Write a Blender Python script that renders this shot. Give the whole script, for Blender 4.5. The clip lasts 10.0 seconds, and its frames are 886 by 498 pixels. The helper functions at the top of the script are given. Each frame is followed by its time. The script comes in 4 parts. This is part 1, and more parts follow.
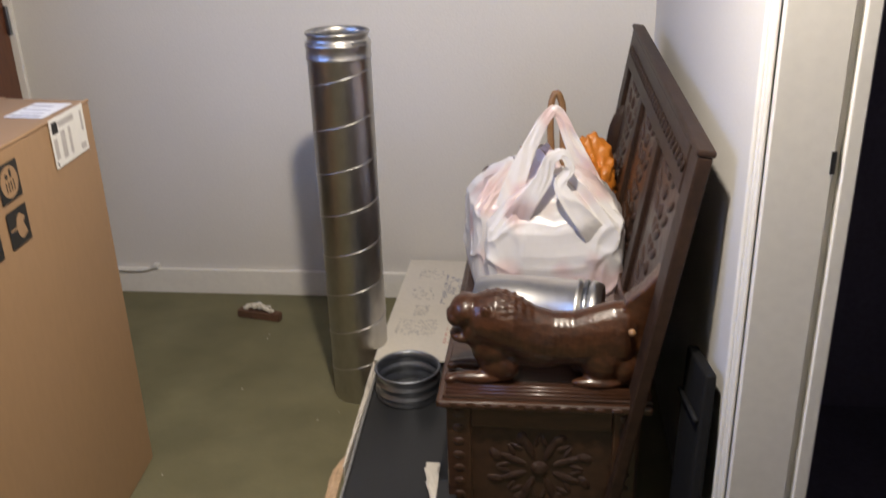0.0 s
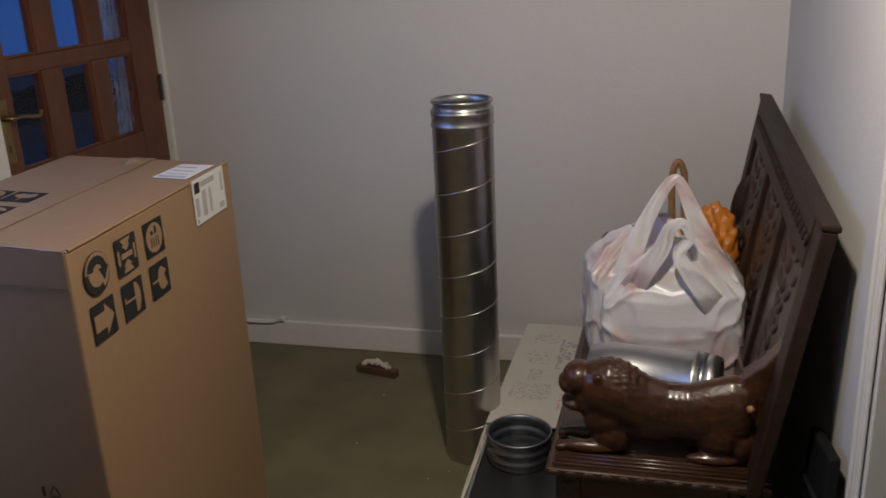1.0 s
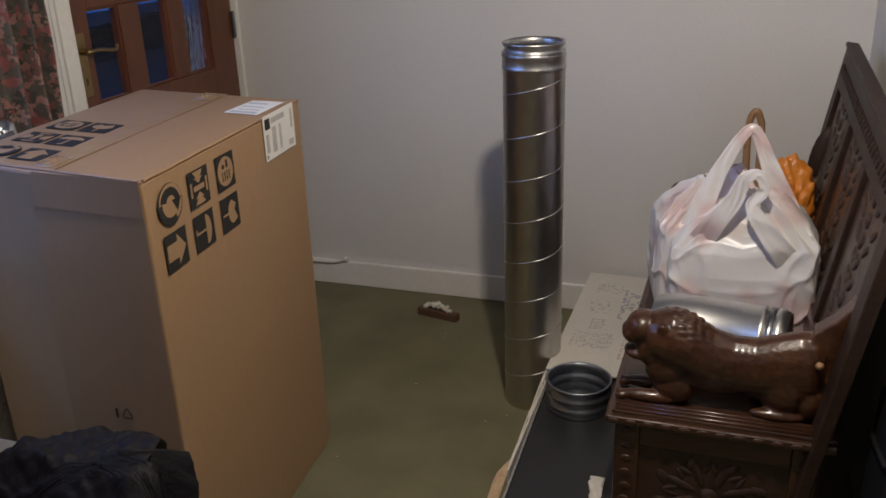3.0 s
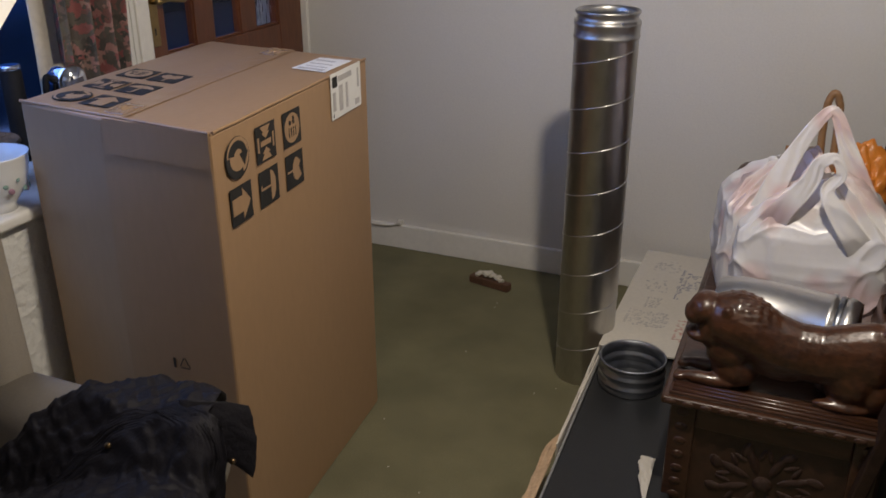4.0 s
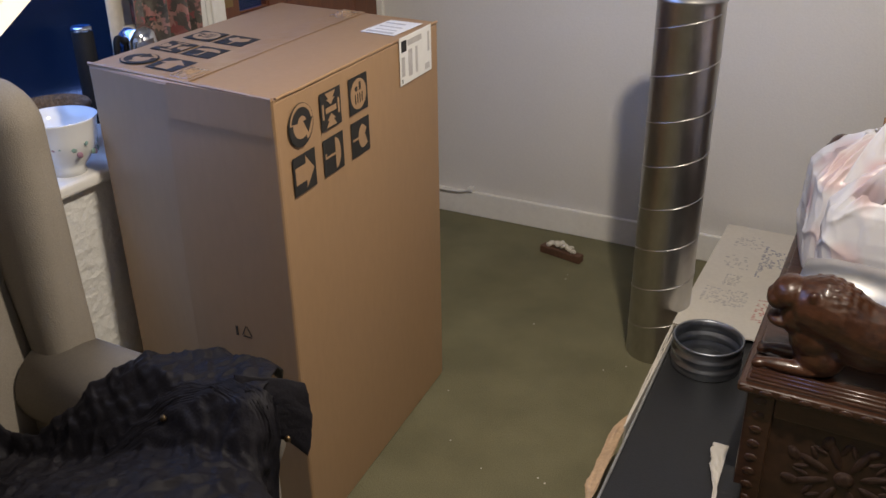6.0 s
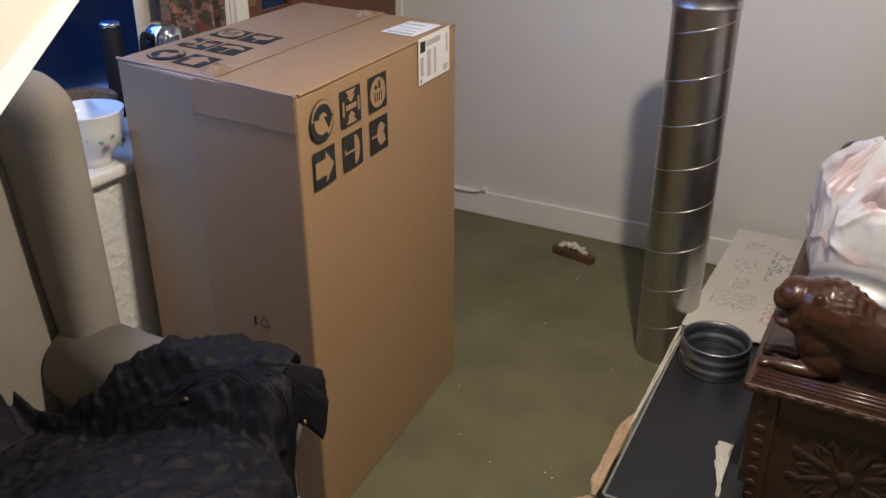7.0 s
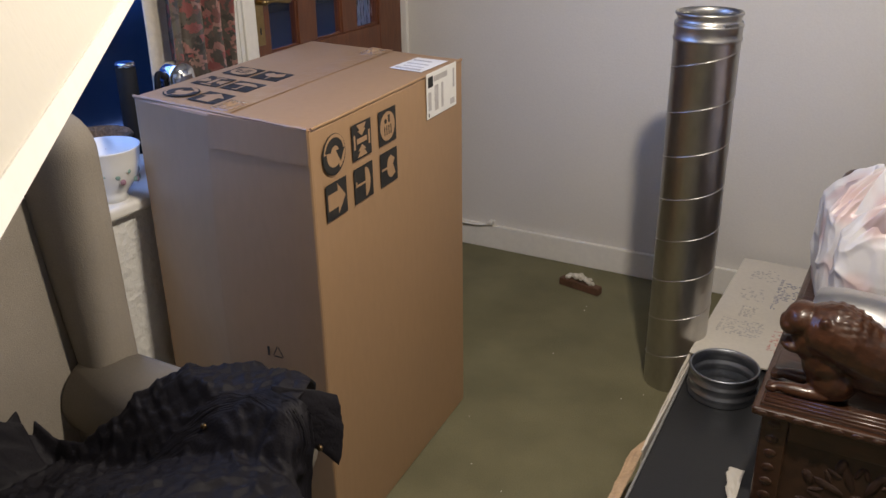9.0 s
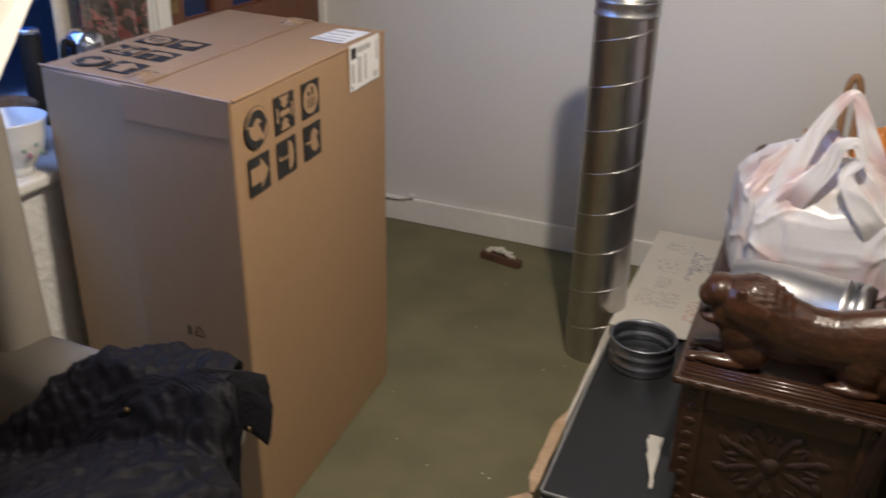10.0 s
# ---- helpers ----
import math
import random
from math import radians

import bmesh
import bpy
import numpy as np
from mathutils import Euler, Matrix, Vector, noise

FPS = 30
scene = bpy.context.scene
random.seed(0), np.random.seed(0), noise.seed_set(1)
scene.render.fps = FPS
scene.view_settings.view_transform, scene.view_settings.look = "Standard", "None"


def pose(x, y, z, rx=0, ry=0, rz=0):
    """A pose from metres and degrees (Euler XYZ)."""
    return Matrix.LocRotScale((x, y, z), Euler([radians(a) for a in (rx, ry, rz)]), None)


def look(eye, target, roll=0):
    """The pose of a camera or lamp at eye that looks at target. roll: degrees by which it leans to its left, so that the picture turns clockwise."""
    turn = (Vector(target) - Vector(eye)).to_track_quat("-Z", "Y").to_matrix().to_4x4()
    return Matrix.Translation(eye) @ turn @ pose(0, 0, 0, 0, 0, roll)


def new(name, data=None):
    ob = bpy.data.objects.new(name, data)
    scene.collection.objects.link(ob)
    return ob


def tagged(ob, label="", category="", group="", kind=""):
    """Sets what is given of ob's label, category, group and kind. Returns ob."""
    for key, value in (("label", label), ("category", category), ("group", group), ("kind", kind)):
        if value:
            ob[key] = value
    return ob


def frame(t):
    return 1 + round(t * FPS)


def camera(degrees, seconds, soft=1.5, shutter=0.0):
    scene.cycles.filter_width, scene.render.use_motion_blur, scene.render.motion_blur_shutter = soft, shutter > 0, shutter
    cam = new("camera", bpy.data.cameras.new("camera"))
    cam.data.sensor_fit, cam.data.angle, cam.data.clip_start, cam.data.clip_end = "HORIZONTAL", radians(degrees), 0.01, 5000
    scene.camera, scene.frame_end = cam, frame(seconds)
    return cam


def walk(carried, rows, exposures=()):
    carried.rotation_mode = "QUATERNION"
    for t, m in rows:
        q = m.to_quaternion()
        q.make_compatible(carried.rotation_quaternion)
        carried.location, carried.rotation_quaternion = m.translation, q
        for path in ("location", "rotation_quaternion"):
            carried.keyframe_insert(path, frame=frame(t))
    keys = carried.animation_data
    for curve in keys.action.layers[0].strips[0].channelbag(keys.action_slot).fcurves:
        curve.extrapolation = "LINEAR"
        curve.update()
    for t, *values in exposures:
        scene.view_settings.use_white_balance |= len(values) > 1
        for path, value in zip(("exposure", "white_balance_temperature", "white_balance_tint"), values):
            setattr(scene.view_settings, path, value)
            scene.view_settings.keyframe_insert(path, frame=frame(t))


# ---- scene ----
cam = camera(53.6, 10.0, shutter=0.5)
PATH = [
    (0, (0.168, -0.343, 1.453), (-0.06, 1.492, 0.69), -1.7),
    (0.5, (0.176, -0.362, 1.472), (-0.156, 1.497, 0.813), -3.2),
    (1, (0.186, -0.368, 1.473), (-0.317, 1.464, 0.848), -2.6),
    (1.5, (0.194, -0.373, 1.478), (-0.364, 1.442, 0.851), -2.8),
    (2, (0.169, -0.361, 1.453), (-0.551, 1.375, 0.768), -3.7),
    (2.5, (0.186, -0.371, 1.462), (-0.423, 1.394, 0.745), -2.7),
    (4, (0.131, -0.363, 1.449), (-0.583, 1.327, 0.653), -0.1),
    (4.5, (0.123, -0.355, 1.449), (-0.612, 1.3, 0.6), -0.3),
    (5, (0.115, -0.32, 1.445), (-0.649, 1.311, 0.575), -0.4),
    (5.5, (0.11, -0.286, 1.442), (-0.716, 1.311, 0.566), -1.4),
    (7, (0.134, -0.338, 1.453), (-0.742, 1.235, 0.583), -0.1),
    (7.5, (0.136, -0.356, 1.454), (-0.735, 1.225, 0.592), -0.0),
    (8, (0.137, -0.369, 1.456), (-0.754, 1.217, 0.625), -0.1),
    (8.5, (0.151, -0.375, 1.454), (-0.759, 1.219, 0.659), -0.7),
    (9, (0.143, -0.375, 1.452), (-0.76, 1.224, 0.659), -0.9),
    (9.5, (0.126, -0.372, 1.453), (-0.756, 1.226, 0.637), -1.1),
    (10, (0.113, -0.372, 1.449), (-0.604, 1.291, 0.601), 1.2),
]
walk(cam, [(t, look(eye, target, lean)) for t, eye, target, lean in PATH], [
    (0, 0.34), (0.5, -0.48), (1, -0.77), (1.5, -0.82), (2, -0.72), (2.5, -0.52), (4, -0.40), (4.5, -0.22), (5, -0.07), (5.5, 0.0), (7, 0.09), (8.5, 0.09), (9.5, 0.05), (10, 0.06)])

# ---- world, sun, large lights ----
world = bpy.data.worlds.new("dusk")
scene.world = world
world.use_nodes = True
wn, wl = world.node_tree.nodes, world.node_tree.links
bg = wn["Background"]
tc = wn.new("ShaderNodeTexCoord")
sep = wn.new("ShaderNodeSeparateXYZ")
ramp = wn.new("ShaderNodeValToRGB")
wl.new(tc.outputs["Generated"], sep.inputs[0])
wl.new(sep.outputs["Z"], ramp.inputs[0])
wl.new(ramp.outputs["Color"], bg.inputs["Color"])
ramp.color_ramp.elements[0].color = (0.035, 0.15, 0.58, 1)
ramp.color_ramp.elements[1].color = (0.03, 0.10, 0.40, 1)
bg.inputs["Strength"].default_value = 0.62


def lamp(name, kind, place, watts, colour, size=0.1, target=None):
    data = bpy.data.lights.new(name, kind)
    data.energy, data.color = watts, colour
    if kind == "AREA":
        data.shape, data.size, data.size_y = "RECTANGLE", size[0], size[1]
    else:
        data.shadow_soft_size = size
    ob = new(name, data)
    ob.matrix_basis = look(place, target) if target else pose(*place)
    return ob


bulb = lamp("ceiling_bulb", "SPOT", (0.02, 0.76, 2.09), 97, (1.0, 0.885, 0.745), 0.045)
bulb.data.spot_size, bulb.data.spot_blend = radians(164), 0.25
lamp("window_skylight", "AREA", (-1.70, 0.62, 1.60), 12.5, (0.30, 0.48, 1.0), (1.2, 0.75), (-0.2, 0.95, 0.6))
lamp("shade_bulb", "POINT", (-0.660, -0.237, 1.52), 0.35, (1.0, 0.86, 0.66), 0.05)


# ---- materials ----
def mat(name, colour, rough=0.6, metal=0.0, vary=0.12, scale=6.0, fine=60.0, bump=0.15, spec=0.5, coat=0.0, stretch=None, colour2=None, depth=0.004):
    """Two scales of colour variation and a fine relief, in metres of the thing."""
    m = bpy.data.materials.new(name)
    m.use_nodes = True
    n, l = m.node_tree.nodes, m.node_tree.links
    p = n["Principled BSDF"]
    p.inputs["Roughness"].default_value, p.inputs["Metallic"].default_value = rough, metal
    p.inputs["Specular IOR Level"].default_value = spec
    p.inputs["Coat Weight"].default_value = coat
    p.inputs["Coat Roughness"].default_value = 0.15
    t = n.new("ShaderNodeTexCoord")
    mp = n.new("ShaderNodeMapping")
    mp.inputs["Scale"].default_value = stretch or (1, 1, 1)
    l.new(t.outputs["Object"], mp.inputs[0])
    big, small = n.new("ShaderNodeTexNoise"), n.new("ShaderNodeTexNoise")
    for node, sc, det in ((big, scale, 4), (small, fine, 5)):
        node.inputs["Scale"].default_value, node.inputs["Detail"].default_value = sc, det
        l.new(mp.outputs[0], node.inputs["Vector"])
    add = n.new("ShaderNodeMath")
    add.operation = "ADD"
    l.new(big.outputs["Fac"], add.inputs[0])
    l.new(small.outputs["Fac"], add.inputs[1])
    r = n.new("ShaderNodeMapRange")
    r.inputs["From Min"].default_value, r.inputs["From Max"].default_value = 0.65, 1.35
    l.new(add.outputs[0], r.inputs["Value"])
    mix = n.new("ShaderNodeMix")
    mix.data_type = "RGBA"
    a = [c * (1 - vary) for c in colour]
    b = colour2 or [min(1, c * (1 + vary)) for c in colour]
    mix.inputs["A"].default_value, mix.inputs["B"].default_value = (*a, 1), (*b, 1)
    l.new(r.outputs["Result"], mix.inputs["Factor"])
    l.new(mix.outputs["Result"], p.inputs["Base Color"])
    rr = n.new("ShaderNodeMapRange")
    rr.inputs["To Min"].default_value, rr.inputs["To Max"].default_value = max(0.02, rough - 0.08), min(1, rough + 0.08)
    l.new(big.outputs["Fac"], rr.inputs["Value"])
    l.new(rr.outputs["Result"], p.inputs["Roughness"])
    if bump:
        bp = n.new("ShaderNodeBump")
        bp.inputs["Strength"].default_value, bp.inputs["Distance"].default_value = bump, depth
        l.new(small.outputs["Fac"], bp.inputs["Height"])
        l.new(bp.outputs[0], p.inputs["Normal"])
    return m


WALL = mat("wall_paint", (0.68, 0.66, 0.625), 0.85, vary=0.035, scale=2.0, fine=140, bump=0.25)
TEXTURED = mat("textured_paper", (0.76, 0.75, 0.71), 0.7, vary=0.03, scale=5, fine=46, bump=0.9, depth=0.010)
GLOSS_WHITE = mat("white_gloss_paint", (0.80, 0.78, 0.73), 0.32, vary=0.05, scale=4, fine=50, bump=0.06)
CEILING = mat("ceiling_paint", (0.66, 0.65, 0.61), 0.9, vary=0.03)
CARPET = mat("olive_carpet", (0.215, 0.202, 0.122), 0.95, vary=0.26, scale=4.5, fine=320, bump=0.9, spec=0.1, depth=0.006)
CARD = mat("brown_cardboard", (0.34, 0.213, 0.116), 0.47, vary=0.055, scale=2.2, fine=70, bump=0.06, stretch=(1, 1, 0.3), spec=0.5)
CARD_EDGE = mat("torn_cardboard", (0.50, 0.35, 0.22), 0.85, vary=0.2, scale=18, fine=110, bump=0.5)
CARD_WHITE = mat("white_cardboard", (0.66, 0.62, 0.55), 0.7, vary=0.06, scale=5, fine=80, bump=0.06)
INK = mat("black_ink", (0.018, 0.017, 0.016), 0.65, vary=0.3, scale=9, fine=90, bump=0)
INK_GREY = mat("grey_ink", (0.44, 0.42, 0.41), 0.7, vary=0.2, bump=0)
INK_BLUE = mat("blue_ink", (0.24, 0.25, 0.33), 0.7, vary=0.2, bump=0)
INK_RED = mat("red_ink", (0.52, 0.24, 0.20), 0.7, vary=0.2, bump=0)
PAPER = mat("label_paper", (0.78, 0.77, 0.74), 0.5, vary=0.04, scale=9, fine=40, bump=0.1)
TAPE = mat("clear_tape", (0.345, 0.216, 0.118), 0.42, vary=0.06, scale=12, fine=26, bump=0.7, spec=0.5, coat=0.15)
TAPE_SHINY = mat("crumpled_tape", (0.34, 0.225, 0.135), 0.10, vary=0.06, scale=12, fine=60, bump=0.1, spec=0.9, coat=0.8)
STEEL_SEAM = mat("seam_steel", (0.60, 0.59, 0.575), 0.36, 1.0, vary=0.1, scale=9, fine=40, bump=0.04)
STEEL = mat("galvanised_steel", (0.50, 0.49, 0.472), 0.34, 1.0, vary=0.14, scale=9, fine=40, bump=0.05, stretch=(1, 1, 0.5))
STEEL_BRIGHT = mat("bright_steel", (0.66, 0.65, 0.63), 0.36, 1.0, vary=0.07, scale=8, fine=40, bump=0.04)
COUPLING = mat("bluish_steel", (0.34, 0.36, 0.40), 0.40, 1.0, vary=0.12, scale=12, fine=50, bump=0.05)
STEEL_DARK = mat("dull_steel", (0.25, 0.262, 0.285), 0.30, 1.0, vary=0.12, scale=12, fine=50, bump=0.05)
OAK = mat("dark_oak", (0.050, 0.021, 0.0105), 0.30, vary=0.45, scale=5, fine=30, bump=0.25, stretch=(0.6, 3, 3), coat=0.25)
OAK_LION = mat("polished_carved_oak", (0.058, 0.0215, 0.0085), 0.35, vary=0.6, scale=11, fine=55, bump=0.4, stretch=(1.2, 1.8, 1.8), coat=0.4, depth=0.004)
OAK_BACK = mat("aged_back_oak", (0.030, 0.0155, 0.0095), 0.5, vary=0.5, scale=6, fine=30, bump=0.3, stretch=(2, 0.6, 2), spec=0.3)
OAK_PANEL = mat("carved_oak_panel", (0.044, 0.020, 0.011), 0.42, vary=0.45, scale=10, fine=40, bump=0.5, coat=0.1)
MAHOGANY = mat("mahogany_varnish", (0.125, 0.040, 0.014), 0.33, vary=0.35, scale=4, fine=25, bump=0.12, stretch=(4, 4, 0.5), coat=0.2)
BRASS = mat("worn_brass", (0.34, 0.24, 0.11), 0.36, 1.0, vary=0.15, bump=0.05)
STUD = mat("dulled_brass", (0.17, 0.115, 0.06), 0.38, 1.0, vary=0.15, bump=0.05)
BLACK_VINYL = mat("black_board", (0.022, 0.023, 0.025), 0.42, vary=0.15, scale=6, fine=220, bump=0.15)
GREY_EDGE = mat("grey_edging", (0.28, 0.28, 0.28), 0.35, vary=0.2, scale=30, bump=0.1)
CHAIR = mat("beige_upholstery", (0.235, 0.208, 0.172), 0.95, vary=0.14, scale=7, fine=420, bump=0.25, spec=0.15)
COAT = mat("black_quilted_nylon", (0.0125, 0.0115, 0.0145), 0.60, vary=0.25, scale=8, fine=240, bump=0.25, spec=0.13, depth=0.003)
LINING = mat("navy_lining", (0.006, 0.012, 0.05), 0.5, vary=0.2)
CHINA = mat("glazed_china", (0.80, 0.80, 0.79), 0.12, vary=0.02, bump=0, coat=0.3)
LEAF = mat("printed_green", (0.24, 0.36, 0.32), 0.3, vary=0.25, bump=0)
FLOWER = mat("printed_mauve", (0.34, 0.20, 0.26), 0.3, vary=0.25, bump=0)
CHROME = mat("chrome", (0.75, 0.76, 0.78), 0.09, 1.0, vary=0.04, bump=0)
BLACK_PLASTIC = mat("black_plastic", (0.008, 0.008, 0.009), 0.7, vary=0.2, bump=0.05, spec=0.2)
ORANGE = mat("orange_plastic", (0.66, 0.22, 0.03), 0.35, vary=0.18, scale=20, fine=60, bump=0.4)
PALE_WOOD = mat("pale_bent_wood", (0.30, 0.165, 0.075), 0.45, vary=0.25, scale=14, fine=60, bump=0.2)
PLASTER = mat("plaster_crumbs", (0.66, 0.62, 0.54), 0.9, vary=0.12, scale=30, fine=90, bump=0.6)
WICKER = mat("brown_wicker", (0.13, 0.085, 0.05), 0.7, vary=0.45, scale=60, fine=150, bump=1.0, depth=0.01)
TIMBER = mat("red_brown_timber", (0.11, 0.055, 0.032), 0.7, vary=0.3, scale=25, fine=90, bump=0.4)
WHITE_PLASTIC = mat("white_plastic", (0.72, 0.71, 0.67), 0.4, vary=0.04, bump=0.03)
# the hall's lack of light is put into this dark violet base colour
HALL = mat("unlit_hall_gloom", (0.11, 0.10, 0.14), 0.8, vary=0.2)
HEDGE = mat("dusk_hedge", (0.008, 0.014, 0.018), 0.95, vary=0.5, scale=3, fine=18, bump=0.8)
GARDEN = mat("garden_ground", (0.05, 0.055, 0.05), 0.95, vary=0.3, scale=1.5, fine=12)


def glass(name, colour, rough, scale, strength, stretch):
    m = bpy.data.materials.new(name)
    m.use_nodes = True
    n, l = m.node_tree.nodes, m.node_tree.links
    p = n["Principled BSDF"]
    p.inputs["Base Color"].default_value = (*colour, 1)
    p.inputs["Roughness"].default_value = rough
    p.inputs["Transmission Weight"].default_value = 1.0
    p.inputs["IOR"].default_value = 1.25
    t, mp, no, bp = n.new("ShaderNodeTexCoord"), n.new("ShaderNodeMapping"), n.new("ShaderNodeTexNoise"), n.new("ShaderNodeBump")
    mp.inputs["Scale"].default_value = stretch
    no.inputs["Scale"].default_value, no.inputs["Detail"].default_value = scale, 2
    bp.inputs["Strength"].default_value, bp.inputs["Distance"].default_value = strength, 0.01
    l.new(t.outputs["Object"], mp.inputs[0])
    l.new(mp.outputs[0], no.inputs["Vector"])
    l.new(no.outputs["Fac"], bp.inputs["Height"])
    l.new(bp.outputs[0], p.inputs["Normal"])
    return m


PANE = glass("clear_pane", (0.9, 0.95, 1.0), 0.02, 9, 0.05, (1, 1, 1))
RIPPLED = glass("rippled_pane", (0.85, 0.92, 1.0), 0.03, 26, 0.9, (1, 1.6, 0.28))
OBSCURE = glass("obscured_pane", (0.45, 0.6, 0.9), 0.25, 10, 0.6, (1, 1, 1))


def bag_plastic():
    """Thin white carrier bag plastic, with pink print showing in soft patches."""
    m = mat("white_carrier_plastic", (0.90, 0.88, 0.87), 0.30, vary=0.03, scale=6, fine=35, bump=0.25)
    n, l = m.node_tree.nodes, m.node_tree.links
    p = n["Principled BSDF"]
    out, tr, mx = n["Material Output"], n.new("ShaderNodeBsdfTranslucent"), n.new("ShaderNodeMixShader")
    tr.inputs["Color"].default_value = (0.85, 0.82, 0.80, 1)
    mx.inputs[0].default_value = 0.20
    l.new(p.outputs[0], mx.inputs[1])
    l.new(tr.outputs[0], mx.inputs[2])
    l.new(mx.outputs[0], out.inputs["Surface"])
    base = p.inputs["Base Color"].links[0].from_socket
    no, r, mix, t = n.new("ShaderNodeTexNoise"), n.new("ShaderNodeMapRange"), n.new("ShaderNodeMix"), n.new("ShaderNodeTexCoord")
    no.inputs["Scale"].default_value, no.inputs["Detail"].default_value = 7.5, 1.5
    r.inputs["From Min"].default_value, r.inputs["From Max"].default_value = 0.49, 0.62
    r.inputs["To Max"].default_value = 0.6
    mix.data_type = "RGBA"
    mix.inputs["B"].default_value = (0.72, 0.44, 0.42, 1)
    l.new(t.outputs["Object"], no.inputs["Vector"])
    l.new(no.outputs["Fac"], r.inputs["Value"])
    l.new(r.outputs["Result"], mix.inputs["Factor"])
    l.new(base, mix.inputs["A"])
    l.new(mix.outputs["Result"], p.inputs["Base Color"])
    return m


BAG = bag_plastic()


def floral():
    m = mat("floral_curtain_cloth", (0.10, 0.075, 0.07), 0.9, vary=0.3, scale=14, fine=120, bump=0.3, spec=0.1)
    n, l = m.node_tree.nodes, m.node_tree.links
    p = n["Principled BSDF"]
    t, v, r = n.new("ShaderNodeTexCoord"), n.new("ShaderNodeTexVoronoi"), n.new("ShaderNodeValToRGB")
    no = n.new("ShaderNodeTexNoise")
    no.inputs["Scale"].default_value = 45
    v.inputs["Scale"].default_value = 48
    add = n.new("ShaderNodeVectorMath")
    l.new(t.outputs["Object"], no.inputs["Vector"])
    sc = n.new("ShaderNodeVectorMath")
    sc.operation = "SCALE"
    sc.inputs["Scale"].default_value = 0.06
    l.new(no.outputs["Color"], sc.inputs[0])
    l.new(t.outputs["Object"], add.inputs[0])
    l.new(sc.outputs[0], add.inputs[1])
    l.new(add.outputs[0], v.inputs["Vector"])
    l.new(v.outputs["Color"], r.inputs[0])
    e = r.color_ramp.elements
    r.color_ramp.interpolation = "EASE"
    e[0].position, e[0].color = 0.0, (0.05, 0.05, 0.045, 1)
    e[1].position, e[1].color = 1.0, (0.26, 0.18, 0.14, 1)
    for pos, col in ((0.35, (0.10, 0.085, 0.075, 1)), (0.52, (0.12, 0.11, 0.09, 1)), (0.66, (0.24, 0.085, 0.08, 1)), (0.82, (0.33, 0.19, 0.165, 1))):
        e.new(pos).color = col
    l.new(r.outputs["Color"], p.inputs["Base Color"])
    return m


FLORAL = floral()


def shade_cloth():
    m = mat("cream_shade_cloth", (0.72, 0.69, 0.62), 0.85, vary=0.03, scale=4, fine=150, bump=0.2)
    n, l = m.node_tree.nodes, m.node_tree.links
    p, out = n["Principled BSDF"], n["Material Output"]
    tr, mx = n.new("ShaderNodeBsdfTranslucent"), n.new("ShaderNodeMixShader")
    tr.inputs["Color"].default_value = (0.70, 0.66, 0.57, 1)
    mx.inputs[0].default_value = 0.35
    l.new(p.outputs[0], mx.inputs[1])
    l.new(tr.outputs[0], mx.inputs[2])
    l.new(mx.outputs[0], out.inputs["Surface"])
    return m


SHADE = shade_cloth()


# ---- mesh helpers ----
def mesh_ob(name, bm, material, smooth=False):
    me = bpy.data.meshes.new(name)
    bmesh.ops.recalc_face_normals(bm, faces=bm.faces)
    bm.to_mesh(me)
    bm.free()
    if smooth:
        for f in me.polygons:
            f.use_smooth = True
    me.materials.append(material)
    return new(name, me)


def part(name, bm, material, parent, label="", smooth=False):
    ob = mesh_ob(name, bm, material, smooth)
    ob.parent = parent
    if label:
        tagged(ob, label)
    return ob


def thing(name, x, y, z, rz=0, label="", category="", group="", kind=""):
    ob = new(name)
    ob.empty_display_size = 0.1
    ob.matrix_basis = pose(x, y, z, 0, 0, rz)
    return tagged(ob, label, category, group, kind)


def cuboid(x0, y0, z0, x1, y1, z1, bevel=0.0, seg=2, bm=None, m=None):
    bm2 = bmesh.new()
    c = bmesh.ops.create_cube(bm2, size=1.0)["verts"]
    for v in c:
        v.co = Vector(((x0 + x1) / 2 + v.co.x * (x1 - x0), (y0 + y1) / 2 + v.co.y * (y1 - y0), (z0 + z1) / 2 + v.co.z * (z1 - z0)))
    if bevel:
        bmesh.ops.bevel(bm2, geom=bm2.edges[:], offset=bevel, segments=seg, affect="EDGES", profile=0.5)
    if m:
        bm2.transform(m)
    return merge(bm, bm2)


def merge(bm, bm2):
    if bm is None:
        return bm2
    me = bpy.data.meshes.new("joined")
    bm2.to_mesh(me)
    bm2.free()
    bm.from_mesh(me)
    bpy.data.meshes.remove(me)
    return bm


def lathe(profile, seg=48, m=None, bm=None):
    """Turned shape from (radius, height) pairs round z."""
    b = bmesh.new()
    rings = []
    for r, z in profile:
        rings.append([b.verts.new((r * math.cos(2 * math.pi * i / seg), r * math.sin(2 * math.pi * i / seg), z)) for i in range(seg)])
    for a, c in zip(rings, rings[1:]):
        for i in range(seg):
            b.faces.new((a[i], a[(i + 1) % seg], c[(i + 1) % seg], c[i]))
    if m:
        b.transform(m)
    return merge(bm, b)


